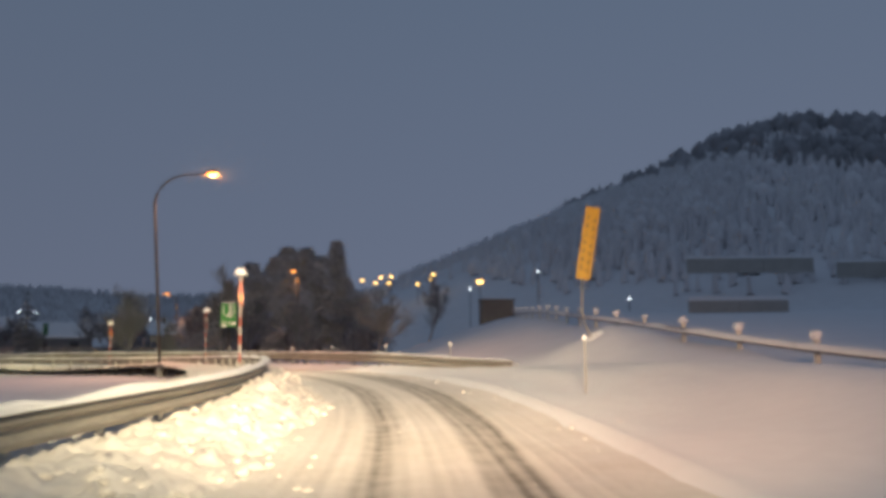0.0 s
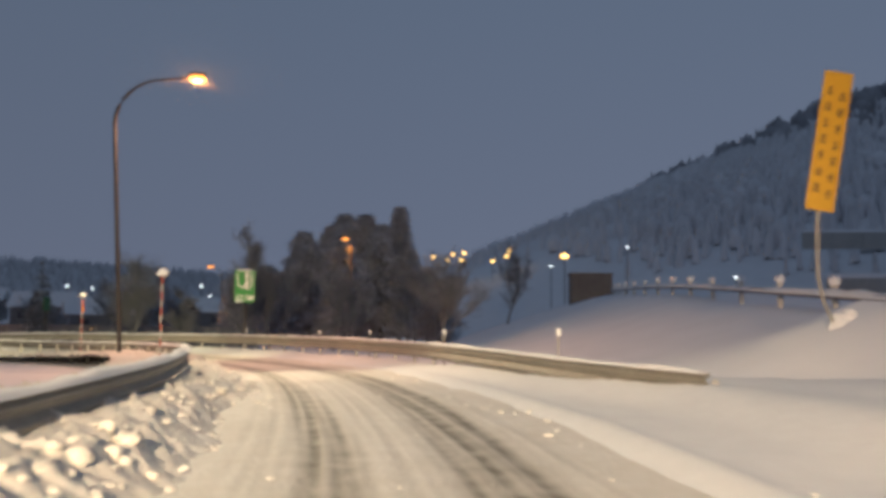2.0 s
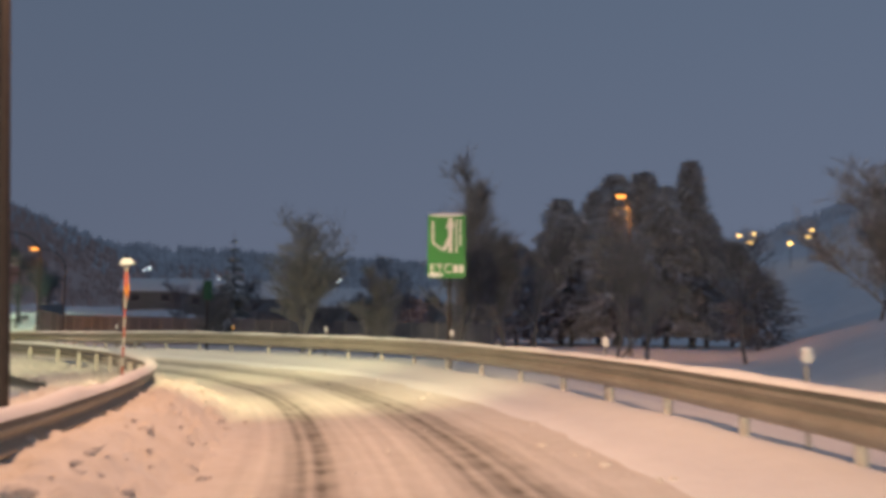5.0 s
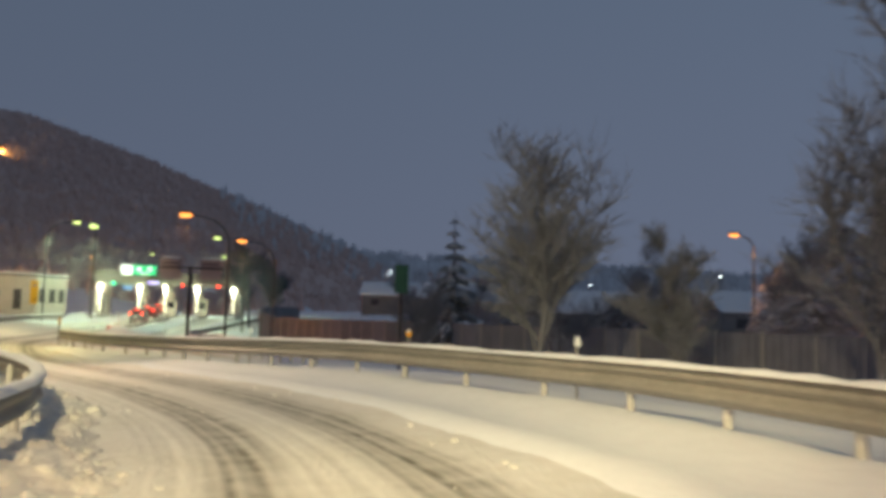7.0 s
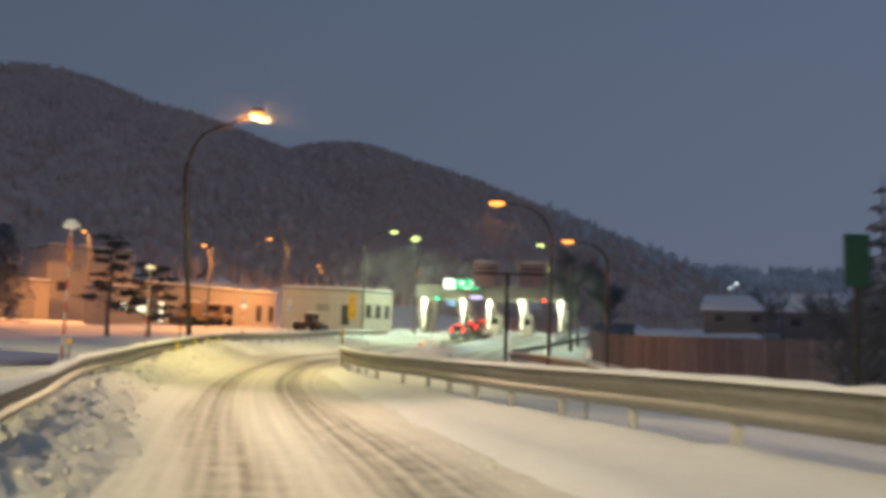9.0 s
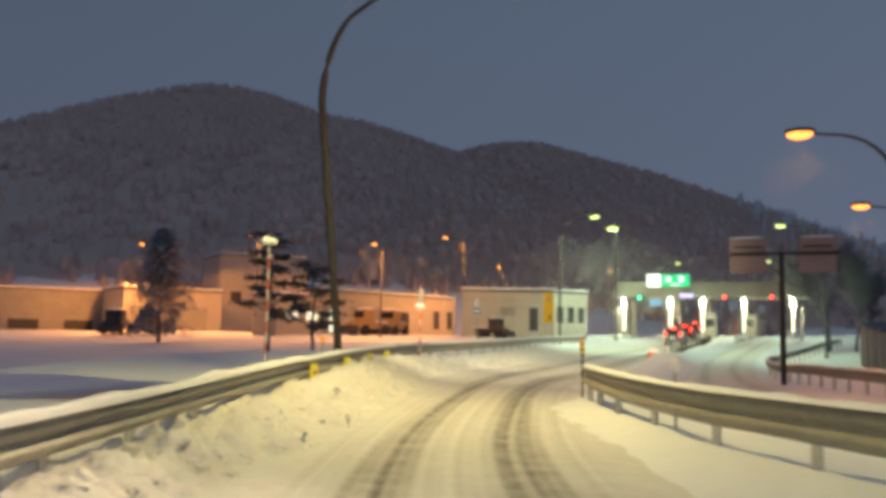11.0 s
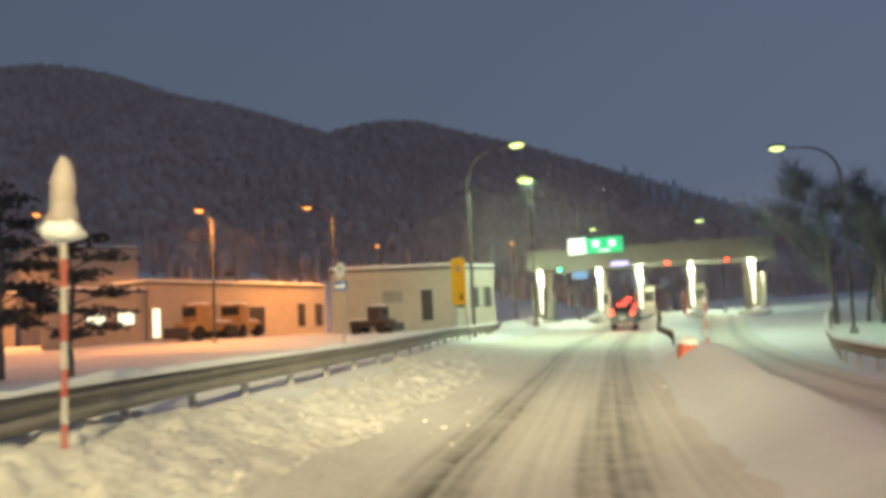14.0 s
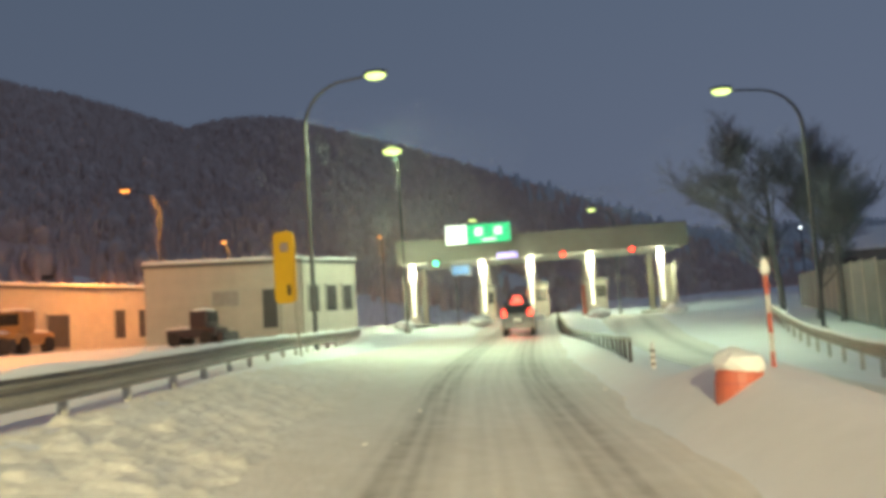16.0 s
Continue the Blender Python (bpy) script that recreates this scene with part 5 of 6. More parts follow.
# green sign seen from behind, farther on
root = post_sign("road_sign", (-36.7, 73.6, ground_at(-36.7, 73.6)), radians(55), "dark green road sign seen from behind")
gz = ground_at(-36.7, 73.6)
bm = bmesh.new()
tube(bm, [(0, 0.05, -0.5), (0, 0.05, 3.45 - gz)], 0.045, 10)
part("pole", bm, POLE, root)
bm = bmesh.new()
box(bm, (0.48, 0.04, 1.0), (0, 0, 3.05 - gz), 0.03)
part("panel", bm, material("dark_green_sheet", (0.02, 0.09, 0.05), 0.5, vary=0.2), root)

# concrete abutment at the end of the upper rail
root = thing("abutment", (1.4, 85.4, 3.2), "dark weathered concrete abutment at the end of the upper rail", "abutment", turn=0.15)
bm = bmesh.new()
made = box(bm, (3.2, 1.6, 3.6), (0.6, 0, 0.7), 0.03)
part("block", bm, RUST, root)
bm = bmesh.new()
box(bm, (3.4, 1.8, 0.16), (0.6, 0, 2.55), 0.03)
part("coping", bm, RUST, root)
bm = bmesh.new()
blob(bm, (1.6, 0.8, 0.12), (0.6, 0, 2.64), seed=4, rough=0.15)
part("snow_cap", bm, SNOW, root, "snow on the coping")

# rail and fence of the far side of the plaza
outer = spline([(-40, 72.6, 0), (-52, 78.8, 0), (-64, 85, 0), (-77.4, 92.5, 0), (-84, 98.6, 0), (-92, 107.6, 0), (-101, 118.6, 0)], 2.0)
guardrail("guardrail", [(x, y, ground_at(x, y) + 0.02) for x, y, _ in outer], -1, "rusty-looking snow-topped guardrail on the far side of the exit lanes", cap_high=0.12, mat=DULL_STEEL)


def fence_line(points, tops, label):
    root = thing("fence", (0, 0, 0), label, "fence")
    rows = spline([(x, y, 0) for x, y in points], 2.0)
    n = len(rows)
    for i in range(n - 1):
        a, b = rows[i], rows[i + 1]
        za, zb = ground_at(a[0], a[1]) - 0.3, ground_at(b[0], b[1]) - 0.3
        top = np.interp(i / n, [0, 0.55, 0.75, 1], tops)
        d = Vector((b[0] - a[0], b[1] - a[1], 0))
        nrm = Vector((-d.y, d.x, 0)).normalized()
        verts, faces = [], []
        ribs = 12
        for k in range(ribs + 1):
            t = k / ribs
            p = Vector((a[0], a[1], 0)) + d * t * 0.985 + nrm * (0.025 if k % 2 else -0.025)
            verts += [(p.x, p.y, za + (zb - za) * t), (p.x, p.y, top), (p.x + nrm.x * 0.02, p.y + nrm.y * 0.02, za + (zb - za) * t), (p.x + nrm.x * 0.02, p.y + nrm.y * 0.02, top)]
        for k in range(ribs):
            q = 4 * k
            faces += [(q, q + 4, q + 5, q + 1), (q + 2, q + 3, q + 7, q + 6), (q + 1, q + 5, q + 7, q + 3)]
        sheet("panel", verts, faces, FENCE, root)
        bm = bmesh.new()
        box(bm, (0.08, 0.08, top - za + 0.1), (a[0], a[1], (top + za) / 2 + 0.03), 0.01)
        part("post", bm, STEEL, root)
    return root


fence_line([(-22, 76), (-36, 82.5), (-50, 88.6), (-66, 95.6), (-80, 101.8), (-90, 110.5), (-98, 119.5), (-106, 129)], [1.45, 1.9, 3.2, 3.6], "grey corrugated sheet fence along the plaza")

# exit road beyond the divider
EXIT = spline([(-121, 126, 2.0, 0), (-112.5, 119.5, 1.85, 0), (-100, 107.6, 1.3, 0), (-88, 97.4, 0.75, 0), (-74, 87.2, 0.35, 0), (-60, 79, 0.15, 0), (-46, 72.6, 0.0, 0)], 0.5)
et = np.gradient(EXIT[:, :2], axis=0)
et /= np.linalg.norm(et, axis=1)[:, None]
eo = np.arange(-1.9, 1.91, 0.1)
ev = np.stack([EXIT[:, None, 0] - et[:, None, 1] * eo, EXIT[:, None, 1] + et[:, None, 0] * eo, np.zeros((len(EXIT), len(eo)))], -1)
es = np.arange(len(EXIT))[:, None] * 0.5
ed = np.exp(-((eo + 0.75 + 0.08 * np.sin(es * 0.2)) / 0.28) ** 2) + np.exp(-((eo - 0.75 + 0.08 * np.sin(es * 0.17)) / 0.28) ** 2)
ev[..., 2] = np.maximum(land(ev[..., 0], ev[..., 1]) + 0.05, near_road(ev[..., 0], ev[..., 1])[2] * 0 - 1) - 0.03 * ed - 0.05 * smooth(1.5, 1.9, np.abs(eo))
en = len(eo)
ef = [(i * en + j, i * en + j + 1, (i + 1) * en + j + 1, (i + 1) * en + j) for i in range(len(EXIT) - 1) for j in range(en - 1)]
exit_road = sheet("exit_road", ev.reshape(-1, 3), ef, SLUSH, smooth=True)
exit_road.data.attributes.new("rut", "FLOAT", "POINT").data.foreach_set("value", np.clip(ed * 0.4, 0, 1).ravel().astype(np.float32))
tagged(exit_road, "exit lane of packed snow with two dark ruts", "road", kind="structure")

# ---------------------------------------------------------------- toll gate
GATE_TURN = math.atan2(0.77, 0.64)
gate = thing("toll_gate", (-116.0, 115.0, 1.85), "low concrete toll gate canopy with four lit lanes", "toll gate", turn=GATE_TURN)
gate_m = Matrix.Translation((-116.0, 115.0, 1.85)) @ Matrix.Rotation(GATE_TURN, 4, "Z")


def gate_box(name, size, centre, mat, parent=gate, label="", bevel=0.03):
    bm = bmesh.new()
    box(bm, size, centre, bevel)
    return part(name, bm, mat, parent, label)


gate_box("roof", (19.0, 8.0, 1.35), (0.4, 3.6, 4.95), CONCRETE)
gate_box("fascia", (19.3, 0.12, 1.6), (0.4, -0.47, 4.95), FASCIA, label="pale fascia band of the canopy")
bm = bmesh.new()
blob(bm, (9.3, 3.8, 0.22), (0.4, 3.5, 5.65), seed=6, rough=0.1)
part("snow_layer", bm, SNOW, gate, "snow on the canopy roof")
COLUMNS = (-8.3, -3.5, -0.3, 3.7, 8.3)
for k, u in enumerate(COLUMNS):
    for v in (0.3, 6.0):
        gate_box("column", (0.45, 0.45, 4.35), (u, v, 2.15), PLASTER)
    gate_box("light_tube", (0.10, 0.07, 3.3), (u + 0.0, 0.03, 2.3), TUBE_LIGHT, label="glowing strip light on the column", bevel=0.02)
    gate_box("light_bar", (0.7, 0.10, 0.07), (u + (0.55 if u < 8 else -0.55), 0.6, 4.25), TUBE_LIGHT, label="strip light under the canopy", bevel=0.02)
    gate_box("island", (1.3, 13.0, 0.28), (u, 1.5, 0.0), CONCRETE, label="kerbed concrete island", bevel=0.08)
    bm = bmesh.new()
    blob(bm, (0.7, 0.9, 0.35), (u, -4.8, 0.05), seed=k + 1, rough=0.3)
    part("snow_mound", bm, SNOW, gate, "mound of snow on the island nose")
    data = bpy.data.lights.new("gate_light", "POINT")
    data.color, data.energy, data.shadow_soft_size = (0.92, 1.0, 0.66), 580, 0.3
    lo = new("gate_light", data)
    lo.location = gate_m @ Vector((u, -0.35, 3.6))
for u in (-3.4, 0.25, 4.2):
    booth = gate_box("booth", (1.1, 2.4, 2.3), (u, 2.6, 1.25), PLASTER, bevel=0.05)
    gate_box("booth_window", (0.9, 0.04, 0.8), (u, 1.38, 1.6), GLASS, booth, "dark booth window", 0.01)
    gate_box("booth_roof", (1.3, 2.6, 0.12), (u, 2.6, 2.46), ROOF, booth)
sign = gate_box("lane_sign", (4.4, 0.3, 1.35), (-3.6, -0.75, 5.88), DARK_DOOR, label="illuminated green and white lane sign", bevel=0.02)
gate_box("white_field", (1.42, 0.03, 1.28), (-5.06, -0.92, 5.88), WHITE_LIT, sign, "glowing white field", 0.01)
gate_box("green_field", (2.88, 0.03, 1.28), (-2.86, -0.92, 5.88), GREEN_LIT, sign, "glowing green field", 0.01)
for u in (-3.55, -2.25):
    gate_box("writing", (0.5, 0.02, 0.52), (u, -0.945, 6.01), WHITE_LIT, sign, "white illegible character", 0.01)
gate_box("writing", (0.9, 0.02, 0.16), (-2.9, -0.945, 5.45), WHITE_LIT, sign, "small white writing", 0.01)
board = gate_box("message_board", (1.5, 0.25, 0.5), (-1.75, -0.75, 4.3), DARK_DOOR, label="violet glowing message board", bevel=0.02)
gate_box("display", (1.36, 0.03, 0.38), (-1.75, -0.89, 4.3), VIOLET_LIT, board, "", 0.01)
board = gate_box("message_board", (1.3, 0.2, 0.7), (-5.0, 0.1, 3.6), DARK_DOOR, label="pale blue information board", bevel=0.02)
gate_box("display", (1.2, 0.03, 0.6), (-5.0, -0.02, 3.6), BLUE_LIT, board, "", 0.01)
for u, mat, lab in ((-6.55, SIGNAL_GREEN, "green lane signal"), (1.9, SIGNAL_RED, "red lane signal"), (6.4, SIGNAL_RED, "red lane signal")):
    head = gate_box("lane_signal", (0.42, 0.25, 0.42), (u, -0.68, 4.1), BLACK, label=lab, bevel=0.03)
    bm = bmesh.new()
    tube(bm, [(u, -0.80, 4.1), (u, -0.84, 4.1)], 0.15, 16)
    part("lens", bm, mat, head)
for u in (-0.6, 3.0):
    gate_box("barrier_post", (0.22, 0.22, 1.9), (u, -1.6, 1.0), RED, label="red and white barrier post", bevel=0.03)
for u in (-8.9, 9.1):
    gate_box("side_wall", (0.25, 6.5, 3.2), (u, 3.4, 1.5), PLASTER)


def gate_haze(count, seed):
    """Flakes added before the gate to veil it like lit haze, in one mesh."""
    rng = random.Random(seed)
    verts, faces = [], []
    for k in range(count):
        c = gate_m @ Vector((rng.uniform(-13, 13), -0.9 - 5.0 * rng.random() ** 1.4, 0.3 + 8.0 * rng.random() ** 1.3))
        p = Vector((rng.gauss(0, 1), rng.gauss(0, 1), rng.gauss(0, 1))).normalized()
        q = p.cross(Vector((rng.gauss(0, 1), rng.gauss(0, 1), rng.gauss(0, 1)))).normalized()
        w = rng.uniform(0.014, 0.036)
        verts += [c + p * w, c - p * w * 0.5 + q * w * 0.8, c - p * w * 0.5 - q * w * 0.8]
        faces.append((3 * k, 3 * k + 1, 3 * k + 2))
    return tagged(sheet("haze_flakes", verts, faces, FULL_FLAKE), "fine flakes added before the toll gate as lit haze", "falling snow", kind="stuff")


gate_haze(60000, 77)

# ---------------------------------------------------------------- vehicles
def hatchback(place, turn, paint, label, width=1.5, length=3.5, height=1.62):
    """A small tall hatchback, its tail towards local -y."""
    car = thing("car", place, label, "car", "cars queueing for the gate", turn)
    w, l, h = width / 2, length / 2, height
    prof = [(-l, 0.42), (-l - 0.03, 0.62), (-l + 0.02, 0.92), (-l + 0.14, h - 0.14), (-l + 0.4, h), (0.35, h), (0.95, h - 0.2), (1.25, 0.98), (l - 0.1, 0.88), (l, 0.6), (l, 0.34), (-l + 0.1, 0.32)]
    bm = bmesh.new()
    rings = []
    for x in (-1, -0.93, 0.93, 1):
        ring = []
        for y, z in prof:
            inset = 0.17 * max(0, z - 0.95) / (h - 0.95)
            edge = 0.05 if abs(x) == 1 else 0
            ring.append(bm.verts.new((x * (w - inset), y * (1 - edge * 0.4), z - edge * 0.4 * (z > 0.9))))
        rings.append(ring)
    n = len(prof)
    for a, b in zip(rings, rings[1:]):
        for i in range(n):
            bm.faces.new((a[i], a[(i + 1) % n], b[(i + 1) % n], b[i]))
    bm.faces.new(rings[0][::-1])
    bm.faces.new(rings[-1])
    bmesh.ops.recalc_face_normals(bm, faces=bm.faces[:])
    body = part("body", bm, paint, car)

    def piece(name, size, centre, mat, parent=car, lab="", bevel=0.02, tilt=0.0):
        b = bmesh.new()
        box(b, size, (0, 0, 0), bevel, Matrix.Rotation(tilt, 3, "X"))
        bmesh.ops.translate(b, vec=centre, verts=b.verts[:])
        return part(name, b, mat, parent, lab)

    piece("rear_window", (width * 0.78, 0.03, 0.44), (0, -l + 0.075, h - 0.38), GLASS, tilt=-0.22)
    piece("windscreen", (width * 0.8, 0.03, 0.6), (0, 1.1, h - 0.42), GLASS, tilt=0.95)
    for s in (-1, 1):
        piece("side_window", (0.03, 1.7, 0.4), (s * (w - 0.1), -0.35, h - 0.38), GLASS)
        piece("tail_lamp", (0.2, 0.08, 0.32), (s * (w - 0.13), -l - 0.01, 1.06), BRAKE, lab="glowing tail lamp")
        piece("mirror", (0.16, 0.08, 0.12), (s * (w + 0.07), 0.85, 1.05), paint)
        piece("reflector", (0.14, 0.03, 0.06), (s * (w - 0.2), -l - 0.03, 0.5), TAIL)
    piece("bumper", (width * 0.98, 0.12, 0.24), (0, -l + 0.0, 0.45), paint, bevel=0.05)
    plate = piece("number_plate", (0.33, 0.02, 0.165), (0, -l - 0.05, 0.72), WHITE)
    piece("plate_bar", (0.24, 0.012, 0.05), (0, -l - 0.065, 0.70), BLACK, plate, "dark bar on the plate", 0.0)
    piece("high_brake_lamp", (0.55, 0.06, 0.09), (0, -l + 0.16, h - 0.08), BRAKE, lab="glowing upper brake lamp")
    bm = bmesh.new()
    blob(bm, (width * 0.38, 0.6, 0.05), (0, -0.1, h + 0.01), seed=5, rough=0.15)
    part("snow_cap", bm, SNOW, car, "snow on the roof")
    data = bpy.data.lights.new("tail_glow", "SPOT")
    data.color, data.energy, data.shadow_soft_size, data.spot_size, data.spot_blend = (1.0, 0.06, 0.04), 160, 0.3, radians(150), 0.6
    glow = new("tail_glow", data)
    m = Matrix.Translation(place) @ Matrix.Rotation(turn, 4, "Z")
    glow.matrix_world = look(m @ Vector((0, -l - 0.12, 0.98)), m @ Vector((0, -l - 5.0, 0.3)))
    for sx in (-1, 1):
        for y in (-l + 0.6, l - 0.65):
            bm = bmesh.new()
            tube(bm, [(sx * (w - 0.19), y, 0.28), (sx * (w - 0.02), y, 0.28)], 0.28, 18)
            wheel = part("wheel", bm, TYRE, car)
            bm = bmesh.new()
            tube(bm, [(sx * (w - 0.03), y, 0.28), (sx * (w - 0.005), y, 0.28)], 0.17, 14)
            part("rim", bm, STEEL, wheel)
    return car


def road_spot(s, off):
    a, b = on_road(np.array([s, s + 1.0]), np.array([off, off]), 0.02)
    return tuple(a), math.atan2(b[1] - a[1], b[0] - a[0]) - math.pi / 2


p, a = road_spot(199.0, -0.3)
hatchback(p, a, SILVER, "small silver hatchback with red tail lights waiting for the gate")
p, a = road_spot(208.0, 0.1)
hatchback(p, a, material("red_car_paint", (0.16, 0.02, 0.02), 0.3, 0.3, vary=0.1), "dark red compact car with glowing tail lights in the queue", height=1.5)
p, a = road_spot(219.5, 0.6)
hatchback(p, a, DARK_CAR, "dark compact car with red tail lights in the gate lane")


def yard_machine(place, turn, label, seed, paint=None):
    """A parked loader or lorry under snow."""
    paint = paint or MACHINE
    rng = random.Random(seed)
    root = thing("yard_machine", place, label, "vehicle", "machines parked at the depot", turn)
    bm = bmesh.new()
    box(bm, (2.0, 4.2, 0.7), (0, 0, 1.0), 0.12)
    part("chassis", bm, paint, root)
    bm = bmesh.new()
    box(bm, (1.8, 1.5, 1.35), (0, -0.6, 2.0), 0.12)
    cab = part("cab", bm, paint, root)
    bm = bmesh.new()
    box(bm, (1.5, 0.04, 0.7), (0, -1.37, 2.15), 0.02)
    part("cab_window", bm, GLASS, cab)
    bm = bmesh.new()
    box(bm, (2.4, 0.5, 0.8), (0, -2.6, 0.6), 0.1)
    part("bucket", bm, DARK_DOOR, root)
    bm = bmesh.new()
    blob(bm, (0.95, 0.8, 0.18), (0, -0.6, 2.7), seed=seed, rough=0.25)
    part("snow_cap", bm, SNOW, root, "thick snow on the cab roof")
    bm = bmesh.new()
    blob(bm, (0.95, 1.3, 0.2), (0, 1.2, 1.36), seed=seed + 1, rough=0.25)
    part("snow_load", bm, SNOW, root, "snow on the deck")
    for sx in (-1, 1):
        for y in (-1.3, 1.4):
            bm = bmesh.new()
            tube(bm, [(sx * 0.75, y, 0.55), (sx * 1.1, y, 0.55)], 0.55, 16)
            part("wheel", bm, TYRE, root)
    return root


# ---------------------------------------------------------------- buildings
def flat_building(corner, along, length, depth, height, label, openings, wall=None, snow=True):
    """A flat-roofed building: corner is the front's left end on the ground, along the way of its front. openings: (from, width, sill, height, material, name)."""
    d = Vector((*along, 0)).normalized()
    root = thing("building", corner, label, "building", turn=math.atan2(d.y, d.x))
    bm = bmesh.new()
    box(bm, (length, depth, height + 1.0), (length / 2, depth / 2, height / 2 - 0.5), 0.0)
    part("wall", bm, wall or PLASTER, root)
    bm = bmesh.new()
    box(bm, (length + 0.3, depth + 0.3, 0.22), (length / 2, depth / 2, height + 0.08), 0.03)
    roof = part("roof", bm, ROOF, root)
    if snow:
        bm = bmesh.new()
        box(bm, (length + 0.2, depth + 0.2, 0.24), (length / 2, depth / 2, height + 0.3), 0.1)
        part("snow_layer", bm, SNOW, roof, "layer of snow on the flat roof")
    for x, w, sill, h, mat, name in openings:
        bm = bmesh.new()
        box(bm, (w, 0.10, h), (x + w / 2, -0.02, sill + h / 2), 0.02)
        ob = part(name, bm, mat, root)
        bm = bmesh.new()
        for q in ((-1, 0), (1, 0), (0, 1)):
            if q[1]:
                box(bm, (w + 0.16, 0.14, 0.1), (x + w / 2, -0.04, sill + h + 0.04))
            else:
                box(bm, (0.08, 0.14, h), (x + w / 2 + q[0] * (w / 2 + 0.03), -0.04, sill + h / 2))
        part("frame", bm, CONCRETE, ob)
    return root


flat_building((-124.2, 91.5, 2.3), (0.37, 0.93), 9.3, 3.6, 4.0, "low flat-roofed depot building with one dark door beside the plaza",
              [(6.9, 0.9, 0.0, 2.4, DARK_DOOR, "door"), (3.9, 1.6, 1.5, 0.9, SHUTTER, "window")])
flat_building((-120.85, 100.3, 2.3), (-0.22, 0.975), 4.3, 3.0, 3.95, "pale annex with three narrow windows beside the depot building",
              [(0.35, 0.8, 0.9, 1.6, DARK_DOOR, "window"), (1.75, 0.8, 0.9, 1.6, DARK_DOOR, "window"), (3.1, 0.8, 0.9, 1.6, DARK_DOOR, "window")], PALE_PLASTER)
flat_building((-129.9, 73.3, 2.0), (-0.52, 0.855), 6.5, 4.0, 3.6, "low depot office wing with two lit windows",
              [(1.2, 1.5, 1.1, 0.9, LIT_WINDOW, "lit_window"), (3.9, 1.5, 1.1, 0.9, LIT_WINDOW, "lit_window")])
flat_building((-133.2, 79.0, 2.0), (-0.52, 0.855), 21.5, 4.5, 4.3, "open-fronted depot garage lit orange",
              [(0.4, 0.8, 0.0, 2.3, LIT_WINDOW, "lit_door"), (3.6, 6.6, 0.0, 2.7, SHUTTER, "shutter"), (11.0, 2.0, 0.0, 2.4, DARK_DOOR, "door"), (17.4, 1.1, 0.5, 2.2, DARK_DOOR, "window"), (19.9, 1.1, 0.5, 2.2, DARK_DOOR, "window")])
flat_building((-166.6, 69.6, 2.2), (-0.2, 0.98), 12.8, 10, 10.6, "tall square depot tower lit orange",
              [(1.5, 1.6, 4.0, 1.4, DARK_DOOR, "window"), (6.8, 1.6, 4.0, 1.4, DARK_DOOR, "window"), (3.4, 1.4, 7.0, 1.2, SHUTTER, "window")])
flat_building((-150.5, 57.5, 1.8), (-0.35, 0.94), 12.5, 8, 5.0, "low depot shed beside the tower",
              [(2, 3.4, 0, 3.0, SHUTTER, "shutter"), (7.2, 3.4, 0, 3.0, SHUTTER, "shutter")])
flat_building((-145.5, 16, 1.0), (-0.35, 0.94), 44, 6, 5.6, "long dark store building beyond the snow field",
              [(4 + 6.5 * k, 3.6, 0.4, 1.6, DARK_DOOR, "window") for k in range(6)], SHUTTER)
for k, (x, y, a) in enumerate(((-127.2, 82.4, 0.5), (-129.3, 85.4, 0.9))):
    yard_machine((x, y, ground_at(x, y) - 0.05), a, "snow-covered orange loader parked in the depot yard", 90 + k)
ob = yard_machine((-120.4, 93.4, ground_at(-120.4, 93.4) - 0.05), 2.3, "small dark snow-covered lorry before the low building", 99, DARK_CAR)
ob.scale = (0.75, 0.75, 0.75)
for k, (x, y, a) in enumerate(((-139, 57.5, 1.3), (-137, 61, 1.1))):
    yard_machine((x, y, ground_at(x, y) - 0.05), a, "dark snow-covered lorry parked by the shed", 95 + k, DARK_CAR)


def house(place, turn, w, d, h, label):
    root = thing("house", place, label, "house", "houses beyond the trees", turn)
    bm = bmesh.new()
    box(bm, (w, d, h + 0.6), (0, 0, h / 2 - 0.3))
    part("wall", bm, HOUSE_WALL, root)
    bm = bmesh.new()
    rise, o = d * 0.3, 0.5
    prof = [(-d / 2 - o, h - 0.15), (0, h + rise), (d / 2 + o, h - 0.15), (d / 2 + o, h - 0.38), (0, h + rise - 0.25), (-d / 2 - o, h - 0.38)]
    ends = [[bm.verts.new((sx * (w / 2 + o), y, z)) for y, z in prof] for sx in (-1, 1)]
    for i in range(6):
        bm.faces.new((ends[0][i], ends[0][(i + 1) % 6], ends[1][(i + 1) % 6], ends[1][i]))
    bm.faces.new(ends[0][:3] + ends[0][3:])
    bm.faces.new((ends[1][:3] + ends[1][3:])[::-1])
    bmesh.ops.recalc_face_normals(bm, faces=bm.faces[:])
    part("roof", bm, SNOW, root, "roof under thick snow")
    for x in (-w * 0.28, w * 0.22):
        bm = bmesh.new()
        box(bm, (1.3, 0.1, 1.1), (x, -d / 2 - 0.01, h * 0.55), 0.02)
        win = part("window", bm, DARK_DOOR, root)
        bm = bmesh.new()
        box(bm, (1.5, 0.16, 0.08), (x, -d / 2 - 0.03, h * 0.55 - 0.6), 0.01)
        part("sill", bm, CONCRETE, win)
    return root


